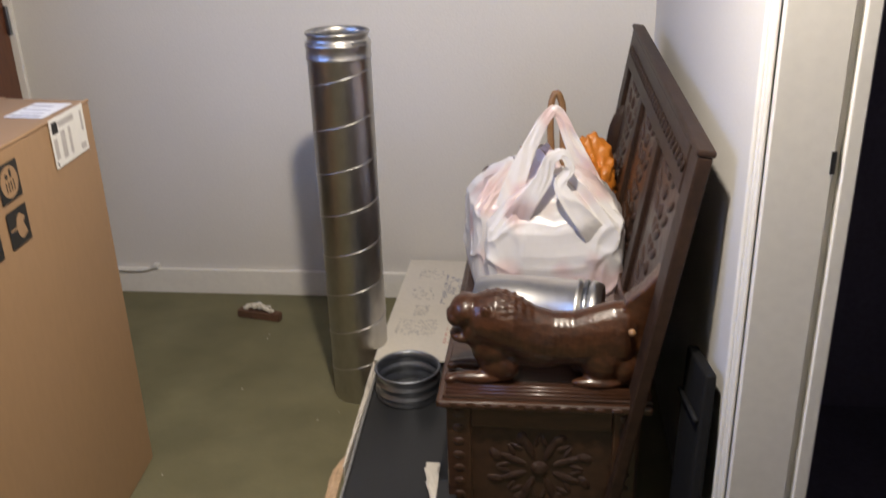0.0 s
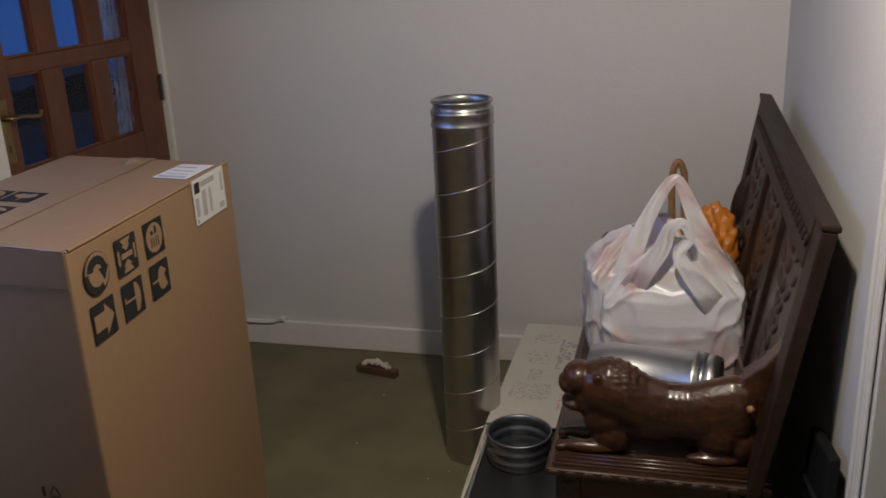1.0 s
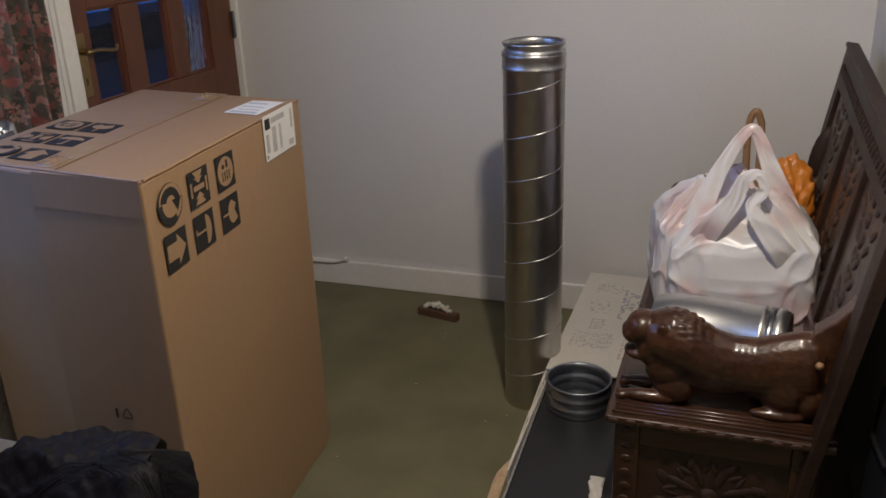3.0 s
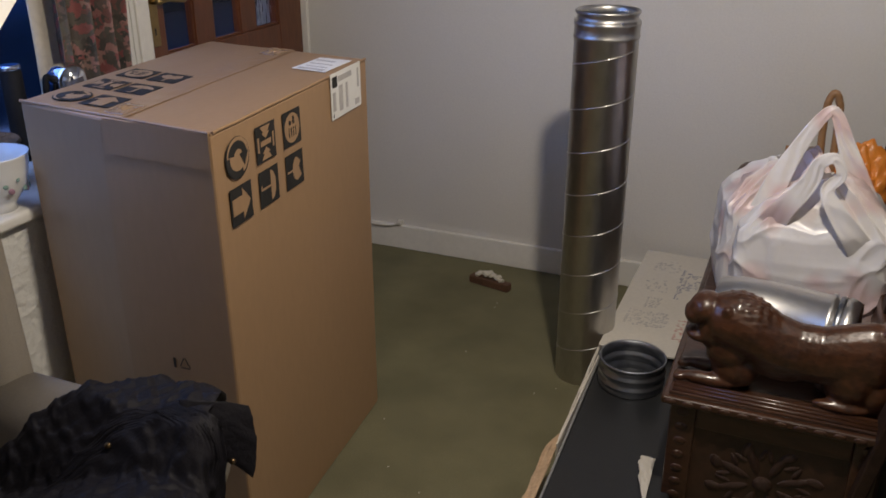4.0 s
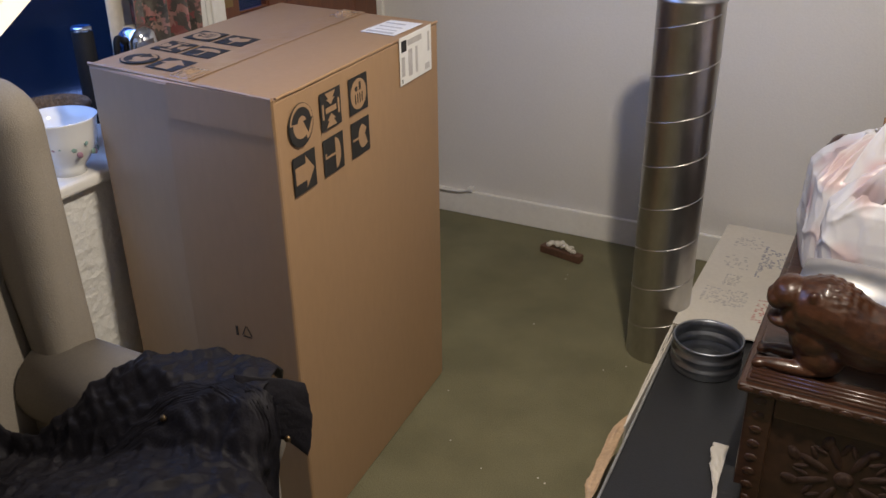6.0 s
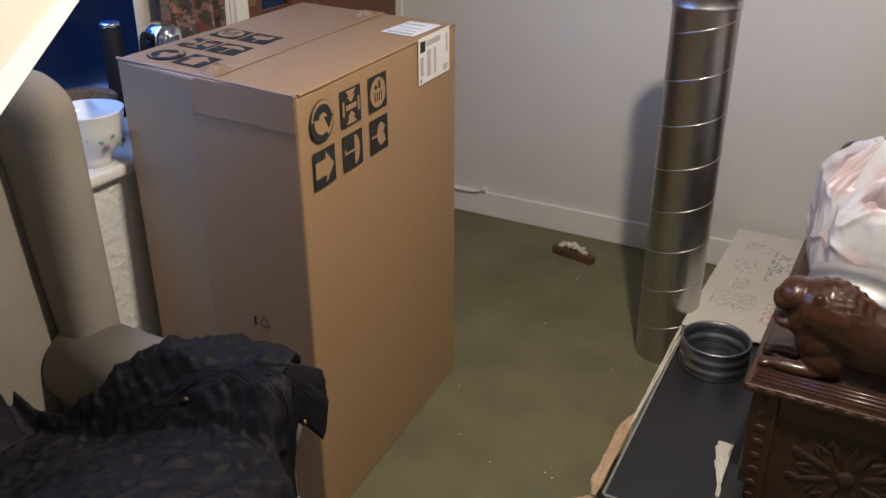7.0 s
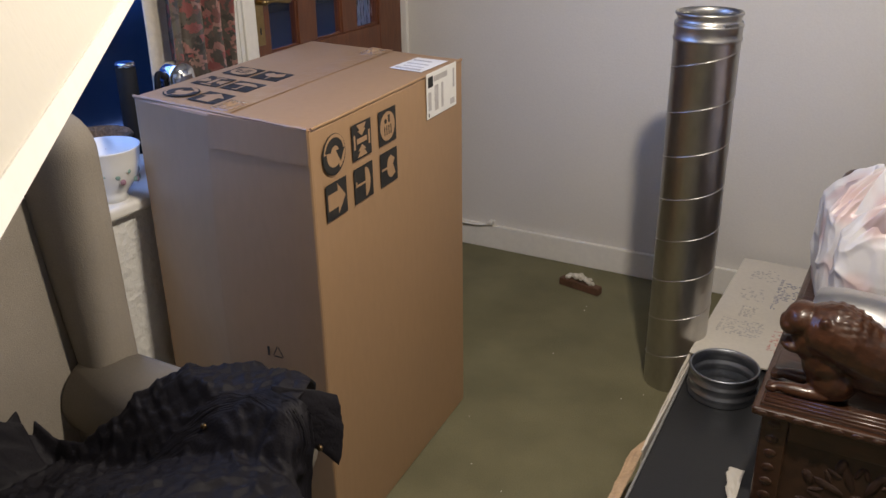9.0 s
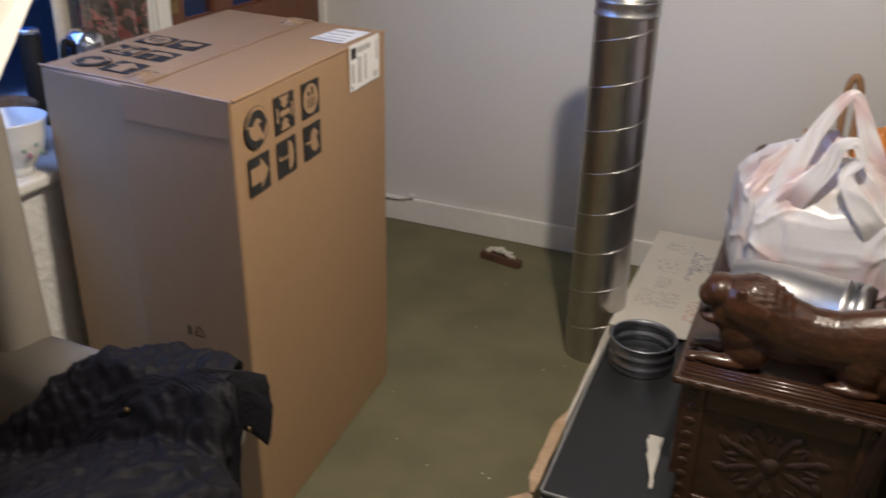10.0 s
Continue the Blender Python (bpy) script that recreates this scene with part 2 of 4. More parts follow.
def tube(points, radius, seg=10, bm=None, taper=None):
    b = bmesh.new()
    pts = [Vector(p) for p in points]
    rings = []
    for i, p in enumerate(pts):
        d = (pts[min(i + 1, len(pts) - 1)] - pts[max(i - 1, 0)]).normalized()
        u = d.cross(Vector((0.31, 0.22, 0.92))).normalized()
        w = d.cross(u)
        r = radius * (taper[i] if taper else 1)
        rings.append([b.verts.new(p + r * (u * math.cos(2 * math.pi * k / seg) + w * math.sin(2 * math.pi * k / seg))) for k in range(seg)])
    for a, c in zip(rings, rings[1:]):
        for k in range(seg):
            b.faces.new((a[k], a[(k + 1) % seg], c[(k + 1) % seg], c[k]))
    b.faces.new(rings[0])
    b.faces.new(rings[-1])
    return merge(bm, b)


def smooth_path(points, n=8):
    """Catmull-Rom through the points."""
    p = [Vector(q) for q in points]
    p = [2 * p[0] - p[1], *p, 2 * p[-1] - p[-2]]
    out = []
    for i in range(1, len(p) - 2):
        for k in range(n):
            t = k / n
            out.append(0.5 * (2 * p[i] + (p[i + 1] - p[i - 1]) * t + (2 * p[i - 1] - 5 * p[i] + 4 * p[i + 1] - p[i + 2]) * t * t + (3 * p[i] - p[i - 1] - 3 * p[i + 1] + p[i + 2]) * t ** 3))
    return out + [p[-2]]


def blob(bm, place, size, rot=(0, 0, 0), seg=20):
    b = bmesh.new()
    bmesh.ops.create_uvsphere(b, u_segments=seg, v_segments=seg // 2, radius=1.0)
    b.transform(pose(*place, *rot) @ Matrix.Diagonal((*size, 1)))
    return merge(bm, b)


def studs(name, places, material, parent, m=None, label=""):
    """Small rounded carvings, each a part of its own, on one shared mesh."""
    me = bpy.data.meshes.new(name)
    b = bmesh.new()
    bmesh.ops.create_uvsphere(b, u_segments=12, v_segments=8, radius=1.0)
    b.to_mesh(me)
    b.free()
    for f in me.polygons:
        f.use_smooth = True
    me.materials.append(material)
    for place, size, rot in places:
        ob = new(name, me)
        ob.parent = parent
        ob.matrix_basis = (m or Matrix()) @ pose(*place, *rot) @ Matrix.Diagonal((*size, 1))
        if label:
            tagged(ob, label)


def sheet(nx, ny, f, thick=0.0):
    """A grid of points f(u, v), u and v from 0 to 1, closed to a thickness if given."""
    b = bmesh.new()
    vs = [[b.verts.new(f(i / nx, j / ny)) for j in range(ny + 1)] for i in range(nx + 1)]
    for i in range(nx):
        for j in range(ny):
            b.faces.new((vs[i][j], vs[i + 1][j], vs[i + 1][j + 1], vs[i][j + 1]))
    if thick:
        b.normal_update()
        under = [[b.verts.new(q.co - q.normal * thick) for q in row] for row in vs]
        for i in range(nx):
            for j in range(ny):
                b.faces.new((under[i][j + 1], under[i + 1][j + 1], under[i + 1][j], under[i][j]))
        rim = [(i, 0) for i in range(nx)] + [(nx, j) for j in range(ny)] + [(i, ny) for i in range(nx, 0, -1)] + [(0, j) for j in range(ny, 0, -1)]
        for (i, j), (k, m) in zip(rim, rim[1:] + rim[:1]):
            b.faces.new((vs[k][m], vs[i][j], under[i][j], under[k][m]))
    return b


def prism(points, depth, m, bm=None):
    """A flat outline of (x, y) pairs, extruded along z from 0 to depth, then set by m."""
    b = bmesh.new()
    lo = [b.verts.new((x, y, 0)) for x, y in points]
    hi = [b.verts.new((x, y, depth)) for x, y in points]
    b.faces.new(lo[::-1])
    b.faces.new(hi)
    for i in range(len(lo)):
        k = (i + 1) % len(lo)
        b.faces.new((lo[i], lo[k], hi[k], hi[i]))
    b.transform(m)
    return merge(bm, b)


def disc(cx, cy, rx, ry=None, n=28, a0=0, a1=360):
    ry = ry or rx
    return [(cx + rx * math.cos(radians(a0 + (a1 - a0) * i / n)), cy + ry * math.sin(radians(a0 + (a1 - a0) * i / n))) for i in range(n if a1 - a0 >= 360 else n + 1)]


# ---- the room ----
XL, XR, YF, YB, H = -1.72, 0.52, 2.67, -5.4, 2.4


def setting(name, bm, material, label="", smooth=False):
    return tagged(mesh_ob(name, bm, material, smooth), label, kind="structure")


setting("floor", cuboid(XL - 0.1, YB - 0.1, -0.1, XR + 0.1, YF + 0.1, 0), CARPET, "olive green wall-to-wall carpet with lint specks")
setting("ceiling", cuboid(XL - 0.25, YB - 0.1, H, XR + 0.25, YF + 0.15, H + 0.1), CEILING, "plain white painted ceiling")
setting("wall_far", cuboid(XL - 0.25, YF, 0, XR + 0.12, YF + 0.15, H), WALL, "off-white painted wall behind the steel duct")
setting("wall_behind", cuboid(XL - 0.25, YB - 0.1, 0, XR + 0.12, YB, H), WALL, "plain off-white wall")
# side wall by the bench, with a doorway
DY0, DY1, DTOP = 0.20, 1.00, 2.02
b = cuboid(XR, DY1 + 0.03, 0, XR + 0.12, YF, H)
cuboid(XR, YB, 0, XR + 0.12, DY0 - 0.03, H, bm=b)
cuboid(XR, DY0 - 0.03, DTOP + 0.03, XR + 0.12, DY1 + 0.03, H, bm=b)
setting("wall_right", b, WALL, "off-white side wall beside the carved bench")
# window wall with a front door and a recessed window
WY0, WY1, WZ0, WZ1 = -0.2, 1.62, 0.771, 2.05
LEDGE = -1.42
FY0, FY1, FTOP = 1.70, 2.645, 2.06
b = cuboid(XL - 0.25, YB, 0, XL, WY0, H)
cuboid(XL - 0.25, WY0, WZ1, XL, WY1, H, bm=b)
cuboid(XL - 0.25, WY1, 0, XL, FY0, H, bm=b)
cuboid(XL - 0.25, FY0, FTOP, XL, YF, H, bm=b)
cuboid(XL - 0.25, FY1 + 0.005, 0, XL, YF, FTOP, bm=b)
setting("wall_left", b, WALL, "off-white wall with the front door and window")
setting("wall_below_window", cuboid(XL - 0.25, WY0, 0, LEDGE, WY1, WZ0 - 0.03), TEXTURED, "white embossed wallpaper below the window")
setting("baseboard", cuboid(XL, YF - 0.018, 0, XR, YF, 0.103, 0.004), GLOSS_WHITE, "white painted skirting board")
# doorway lining and architrave
b = cuboid(XR - 0.012, DY1, 0, XR + 0.086, DY1 + 0.03, DTOP + 0.03, 0.002)
cuboid(XR + 0.086, DY1 + 0.016, 0, XR + 0.098, DY1 + 0.03, DTOP + 0.03, bm=b)
cuboid(XR - 0.005, DY0 - 0.03, 0, XR + 0.125, DY0, DTOP + 0.03, bm=b)
cuboid(XR - 0.005, DY0, DTOP, XR + 0.125, DY1, DTOP + 0.03, bm=b)
setting("door_lining", b, GLOSS_WHITE, "white gloss doorway lining")
b = cuboid(XR + 0.098, DY1 - 0.004, 0, XR + 0.122, DY1 + 0.03, DTOP, 0.003)
cuboid(XR + 0.065, DY0 + 0.001, 0, XR + 0.122, DY0 + 0.014, DTOP, 0.002, bm=b)
setting("door_stop", b, GLOSS_WHITE, "white door stop moulding")
b = cuboid(XR + 0.080, DY1 - 0.002, 1.030, XR + 0.088, DY1 + 0.010, 1.066, 0.001)
setting("strike_plate", b, STEEL_DARK, "small metal strike plate")
b = None
for y0, y1 in ((DY1 + 0.014, DY1 + 0.096), (DY0 - 0.096, DY0 - 0.014)):
    b = cuboid(XR - 0.012, y0, 0, XR - 0.001, y1, DTOP + 0.08, 0.003, bm=b)
    for k in (0.012, 0.034, 0.070):
        cuboid(XR - 0.021, y0 + k - 0.006, 0, XR - 0.012, y0 + k + 0.006, DTOP + 0.08, 0.004, 3, bm=b)
cuboid(XR - 0.016, DY0 - 0.012, DTOP + 0.012, XR - 0.001, DY1 + 0.012, DTOP + 0.08, 0.004, bm=b)
setting("architrave", b, GLOSS_WHITE, "white moulded architrave round the inner doorway")
# unlit hall beyond, its gloom put into the HALL colour
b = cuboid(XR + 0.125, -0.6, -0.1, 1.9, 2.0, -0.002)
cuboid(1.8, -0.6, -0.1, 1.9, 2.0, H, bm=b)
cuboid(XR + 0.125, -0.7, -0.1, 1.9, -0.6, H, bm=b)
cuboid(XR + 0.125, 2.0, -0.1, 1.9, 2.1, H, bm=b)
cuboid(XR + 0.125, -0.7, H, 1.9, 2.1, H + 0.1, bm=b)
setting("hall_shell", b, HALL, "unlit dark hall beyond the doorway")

# front door: frame, leaf with small panes
b = cuboid(XL - 0.12, FY0, 0, XL + 0.014, FY0 + 0.055, FTOP, 0.004)
cuboid(XL - 0.12, FY0 + 0.055, FTOP - 0.05, XL + 0.014, FY1, FTOP, 0.004, bm=b)
cuboid(XL - 0.12, FY1 - 0.012, 0, XL + 0.014, FY1 + 0.004, FTOP - 0.05, 0.002, bm=b)
setting("door_frame", b, GLOSS_WHITE, "cream painted front door frame")
door = thing("door_1", XL, FY0 + 0.058, 0, label="closed brown varnished front door with small glass panes", category="door", kind="structure")
DW = FY1 - 0.014 - FY0 - 0.058
cols = [(0.085, 0.232), (0.332, 0.482), (0.575, 0.72)]
rows = [(0.920, 1.203), (1.252, 1.535), (1.584, 1.867)]
T0, T1 = -0.052, -0.008


def leaf_bar(name, y0, z0, y1, z1, d=0.0):
    part(name, cuboid(T0 + d, y0, z0, T1 - d, y1, z1, 0.004), MAHOGANY, door)


leaf_bar("stile", 0, 0.005, cols[0][0], 2.0)
leaf_bar("stile", cols[2][1], 0.005, DW, 2.0)
leaf_bar("rail", cols[0][0], 1.867, cols[2][1], 2.0)
leaf_bar("rail", cols[0][0], 0.78, cols[2][1], rows[0][0])
leaf_bar("rail", cols[0][0], 0.005, cols[2][1], 0.22)
part("lower_panel", cuboid(T0 + 0.012, cols[0][0], 0.22, T1 - 0.012, cols[2][1], 0.78, 0.003), MAHOGANY, door)
for (za, zb) in ((rows[0][1], rows[1][0]), (rows[1][1], rows[2][0])):
    leaf_bar("glazing_bar", cols[0][0], za, cols[2][1], zb, 0.002)
for (a, c), (a2, c2) in zip(cols, cols[1:]):
    for z0, z1 in rows:
        leaf_bar("glazing_bar", c, z0, a2, z1, 0.003)
for k, (a, c) in enumerate(cols):
    for z0, z1 in rows:
        p = part("pane", cuboid(-0.034, a - 0.002, z0 - 0.002, -0.028, c + 0.002, z1 + 0.002), RIPPLED if k == 2 else PANE, door)
        p.visible_shadow = False
        bd = None
        for q in ((a, z0, a + 0.008, z1), (c - 0.008, z0, c, z1), (a + 0.008, z0, c - 0.008, z0 + 0.008), (a + 0.008, z1 - 0.008, c - 0.008, z1)):
            bd = cuboid(-0.027, q[0], q[1], -0.016, q[2], q[3], 0.002, bm=bd)
        part("bead", bd, MAHOGANY, door)
plate = part("lock_plate", cuboid(T1, 0.012, 0.95, T1 + 0.004, 0.052, 1.14, 0.0015), BRASS, door, "tarnished brass lock plate")
hb = lathe([(0.0, 0), (0.009, 0), (0.009, 0.035), (0, 0.035)], 16, pose(T1 + 0.003, 0.032, 1.085, 0, 90, 0))
tube(smooth_path([(T1 + 0.036, 0.032, 1.085), (T1 + 0.042, 0.06, 1.088), (T1 + 0.042, 0.10, 1.082), (T1 + 0.042, 0.135, 1.078), (T1 + 0.04, 0.148, 1.092)], 6), 0.006, bm=hb)
handle = part("door_handle", hb, BRASS, door, "curved brass lever handle", True)
part("keyhole", cuboid(T1 + 0.0035, 0.029, 0.985, T1 + 0.005, 0.035, 1.005), INK, door)
for z in (0.35, 1.06, 1.75):
    part("hinge", cuboid(T1 - 0.002, DW - 0.012, z - 0.05, T1 + 0.012, DW + 0.004, z + 0.05, 0.002), STEEL_DARK, door, "dark steel butt hinge")
latch = thing("door_latch", XL + 0.016, FY0 + 0.01, 1.30, label="cream rim lock keep screwed to the door frame", category="door latch")
part("case", cuboid(0, 0, -0.035, 0.03, 0.05, 0.035, 0.003), WHITE_PLASTIC, latch)
for z in (-0.02, 0.0, 0.022):
    part("screw", lathe([(0, 0.002), (0.004, 0.002), (0.004, 0)], 12, pose(0.03, 0.025, z, 0, 90, 0)), STEEL_DARK, latch)
part("lever", cuboid(0.006, 0.05, 0.012, 0.024, 0.075, 0.02, 0.002, m=pose(0, 0, 0, 25, 0, 0)), WHITE_PLASTIC, latch)

# window: sill, frame, pane
win = thing("window_1", XL, 0, 0, label="dusk-blue window in a white frame with deep boxed-out sill", category="window", kind="structure")
part("window_sill", cuboid(-0.25, WY0 - 0.03, WZ0 - 0.03, LEDGE - XL + 0.03, WY1 + 0.01, WZ0, 0.010, 3), GLOSS_WHITE, win, "white gloss window sill")
for q in ((WY0, WZ0, WY0 + 0.05, WZ1), (WY1 - 0.05, WZ0, WY1, WZ1), (WY0 + 0.05, WZ0, WY1 - 0.05, WZ0 + 0.012), (WY0 + 0.05, WZ1 - 0.05, WY1 - 0.05, WZ1)):
    part("window_frame", cuboid(-0.060, q[0], q[1], -0.012, q[2], q[3], 0.004), GLOSS_WHITE, win)
p = part("pane", cuboid(-0.038, WY0 + 0.05, WZ0 + 0.012, -0.033, WY1 - 0.05, WZ1 - 0.05), OBSCURE, win, "textured glass pane")
p.visible_shadow = False

# curtain, hanging beside the window
cur = thing("curtain", XL, 0, 0, label="dark floral printed curtain drawn to one side of the window", category="curtain")


def fold(u, v):
    y = 1.335 + 0.235 * u
    z = WZ0 + 0.004 + 1.42 * v
    d = 0.030 * math.sin(u * 19 + 0.6 * math.sin(v * 5)) + 0.012 * math.sin(u * 43 + 2 + v * 3) + 0.006 * noise.noise((u * 6, v * 9, 3))
    return Vector((0.055 + d, y + 0.01 * math.sin(v * 6), z))


part("cloth", sheet(90, 60, fold, 0.002), FLORAL, cur, smooth=True)
part("lining", sheet(20, 30, lambda u, v: Vector((0.012 + 0.006 * math.sin(u * 9), 1.305 + 0.12 * u + 0.008 * math.sin(v * 7), WZ0 + 0.004 + 1.42 * v)), 0.002), mat("cream_lining", (0.52, 0.47, 0.38), 0.9), cur, "cream curtain lining", True)
strip = thing("cable_trunking", XL + 0.001, 1.632, 0.1, label="pale plastic trunking strips running up the wall", category="trunking")
part("cover", cuboid(0, 0, 0, 0.016, 0.035, 2.2, 0.003), WHITE_PLASTIC, strip)
part("cover", cuboid(0, 0.045, 0, 0.010, 0.062, 2.2, 0.002), WHITE_PLASTIC, strip)

# outside at dusk
setting("ground", cuboid(-12, -30, -0.35, XL - 0.26, 30, -0.25), GARDEN, "dark garden ground outside at dusk")
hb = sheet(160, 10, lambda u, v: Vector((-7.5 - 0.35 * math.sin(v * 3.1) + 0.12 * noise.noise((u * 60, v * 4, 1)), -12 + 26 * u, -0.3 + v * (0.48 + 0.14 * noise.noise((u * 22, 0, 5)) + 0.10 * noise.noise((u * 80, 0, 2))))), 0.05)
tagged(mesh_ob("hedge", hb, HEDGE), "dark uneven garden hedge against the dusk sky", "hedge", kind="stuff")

# ---- wing armchair with a coat ----
NEARER = Matrix.Translation((0.0110, -0.0292, 0.1163)) @ Matrix.Diagonal((0.92, 0.92, 0.92, 1))
chair = thing("armchair", 0, 0, 0, label="beige upholstered wing armchair with a coat over it", category="armchair")
chair.matrix_basis = NEARER
part("seat_cushion", cuboid(-1.24, -0.02, 0.32, -0.64, 0.50, 0.46, 0.05, 4), CHAIR, chair, smooth=True)
part("base", cuboid(-1.22, -0.16, 0.02, -0.70, 0.66, 0.33, 0.03, 3), CHAIR, chair, smooth=True)
part("backrest", cuboid(-0.10, -0.37, 0.0, 0.10, 0.37, 0.80, 0.07, 4, m=pose(-1.27, 0.24, 0.36, 0, -9, 0)), CHAIR, chair, smooth=True)
for y0, y1 in ((0.50, 0.68), (-0.20, -0.02)):
    yc, r = (y0 + y1) / 2, (y1 - y0) / 2
    b = cuboid(-1.20, y0 + 0.02, 0.03, -0.725, y1 - 0.02, 0.53, 0.02, 2)
    b = merge(b, lathe([(0.0, -0.01), (r * 0.7, -0.005), (r * 0.93, 0.012), (r, 0.05), (r, 0.485), (0, 0.485)], 32, pose(-0.705, yc, 0.515, 0, -90, 0) @ Matrix.Diagonal((0.95, 1, 1, 1))))
    part("armrest", b, CHAIR, chair, smooth=True)


def wing(y, s):
    """A padded wing that rises from the arm beside the back."""
    def f(u, v):
        a = 2 * math.pi * u
        h = v
        w = 0.040 + 0.078 * h
        if h > 0.86:
            w *= math.sqrt(max(0.0, 1 - ((h - 0.86) / 0.14) ** 2)) * 0.98 + 0.02
        th = 0.052 * (1 if h < 0.86 else math.sqrt(max(0.02, 1 - ((h - 0.86) / 0.14) ** 2)))
        cx = -1.150 - 0.105 * h
        ca, sa = math.cos(a), math.sin(a)
        return Vector((cx + w * math.copysign(abs(ca) ** 0.8, ca), y + s * 0.02 * h + th * math.copysign(abs(sa) ** 0.8, sa), 0.50 + 0.58 * h))
    return sheet(36, 40, f)


part("wing", wing(0.60, 1), CHAIR, chair, smooth=True)
part("wing", wing(-0.12, -1), CHAIR, chair, smooth=True)
for x, y in ((-1.15, -0.12), (-1.15, 0.6), (-0.74, -0.12), (-0.74, 0.6)):
    part("leg", lathe([(0, -0.1264), (0.016, -0.1264), (0.024, 0.0), (0.026, 0.03), (0, 0.03)], 16, pose(x, y, 0)), OAK, chair, "turned dark wood leg", True)

coat = thing("coat", 0, 0, 0, label="black quilted waxed jacket thrown over the armchair", category="coat")
coat.matrix_basis = NEARER


def drape(x, y):
    """Height of the chair under the cloth."""
    d = abs(y - 0.59)
    arm = 0.63 - 0.9 * max(0.0, d - 0.05) ** 1.3 * 3
    seat = 0.50 + 0.05 * math.sin(x * 7) + 0.05 * math.exp(-((x + 0.75) ** 2 + (y - 0.2) ** 2) * 14)
    near = 0.62 - 2.2 * max(0.0, abs(y + 0.11) - 0.08)
    z = max(arm, seat, near)
    z += 3.6 * max(0.0, -1.12 - x) * (0.74 + 0.26 * math.sin(y * 8 + 1.4)) * (1 if y < 0.4 else 0.4)
    return z


def stitch(d, gap):
    """Puffed cloth between lines of stitching: zero on a line, one midway."""
    k = abs((d / gap) % 1.0 - 0.5) * 2
    return 1 - k ** 3.5


def creases(x, y):
    n = noise.noise((x * 4.2, y * 4.2, 7))
    m = noise.noise((x * 9, y * 9, 3))
    long_fold = max(0.0, 1 - 3.0 * abs(noise.noise((x * 4.0 + y * 2.0 + 0.4 * n, y * 5.0 - x * 2.4, 1)))) ** 1.4
    pucker = max(0.0, 1 - 2.6 * abs(noise.noise((x * 15 + n, y * 12 - x * 6 + n, 4)))) ** 1.4
    crimp = max(0.0, 1 - 2.4 * abs(noise.noise((x * 34 + 2 * m, y * 30 - x * 9, 9)))) ** 1.5
    w = 0.012 * long_fold + 0.0085 * pucker + 0.0048 * crimp
    q = 0.0034 * stitch(x + y + 0.012 * n, 0.045) * stitch(x - y + 0.012 * m, 0.045)
    return w + q


def body(u, v):
    y1 = -0.26 + v * 0.99
    k = min(1.0, max(0.0, (0.53 - y1) / 0.08))
    edge = -0.685 + 0.075 * k * k * (3 - 2 * k) - 0.07 * max(0.0, (v - 0.8) / 0.2) ** 2
    h = min(1.0, max(0.0, (0.590 - y1) / 0.05))
    hang = 0.012 + (0.27 + 0.03 * math.sin(v * 9)) * h * h * (3 - 2 * h)
    flat, r = edge + 1.17, 0.035
    run = u * (flat + hang)
    x = -1.17 + min(run, flat)
    over = max(0.0, run - flat)
    s = min(1.0, max(0.0, (x + 1.08) / 0.38))
    y = -0.26 + v * (0.69 + 0.30 * s * s * (3 - 2 * s)) + 0.012 * math.sin(x * 11)
    c = creases(x + 0.8 * over, y + 0.8 * drape(x, y))
    turn = min(over, r * 1.57) / r
    down = max(0.0, over - r * 1.57)
    return Vector((x + (r + c) * math.sin(turn), y, drape(x, y) + 0.012 + c * math.cos(turn) - r * (1 - math.cos(turn)) - down))


part("body", sheet(230, 230, body, 0.004), COAT, coat, smooth=True)


part("collar_flap", sheet(50, 50, lambda u, v: Vector((-0.728 + 0.075 * u + 0.02 * v + 0.004 * noise.noise((u * 3, v * 4, 5)) + 0.008 * math.sin(v * 3), 0.580 + 0.062 * u - 0.025 * v - 0.010 * math.sin(u * 4 + v * 2) - 0.003 * abs(noise.noise((u * 5, v * 7, 8))), 0.662 - 0.035 * u * (1 - v) - 0.150 * v * (0.40 + 0.60 * u) + 0.012 * math.sin(u * 3.1) * (1 - v))), 0.008), COAT, coat, smooth=True)
part("lining", sheet(40, 20, lambda u, v: Vector((-0.98 + 0.40 * u, 0.02 + 0.10 * v - 0.10 * u, drape(-0.98 + 0.4 * u, 0.05) + 0.045 + 0.012 * math.sin(u * 9 + v * 3))), 0.004), LINING, coat, "dark blue lining", True)
for p0 in ((-0.812, 0.495, drape(-0.812, 0.495) + 0.024), (-0.652, 0.596, 0.552)):
    part("button", lathe([(0, 0.003), (0.004, 0.003), (0.006, 0.0), (0, 0)], 16, pose(*p0, 50, 30, 0)), STUD, coat, "brass press stud", True)

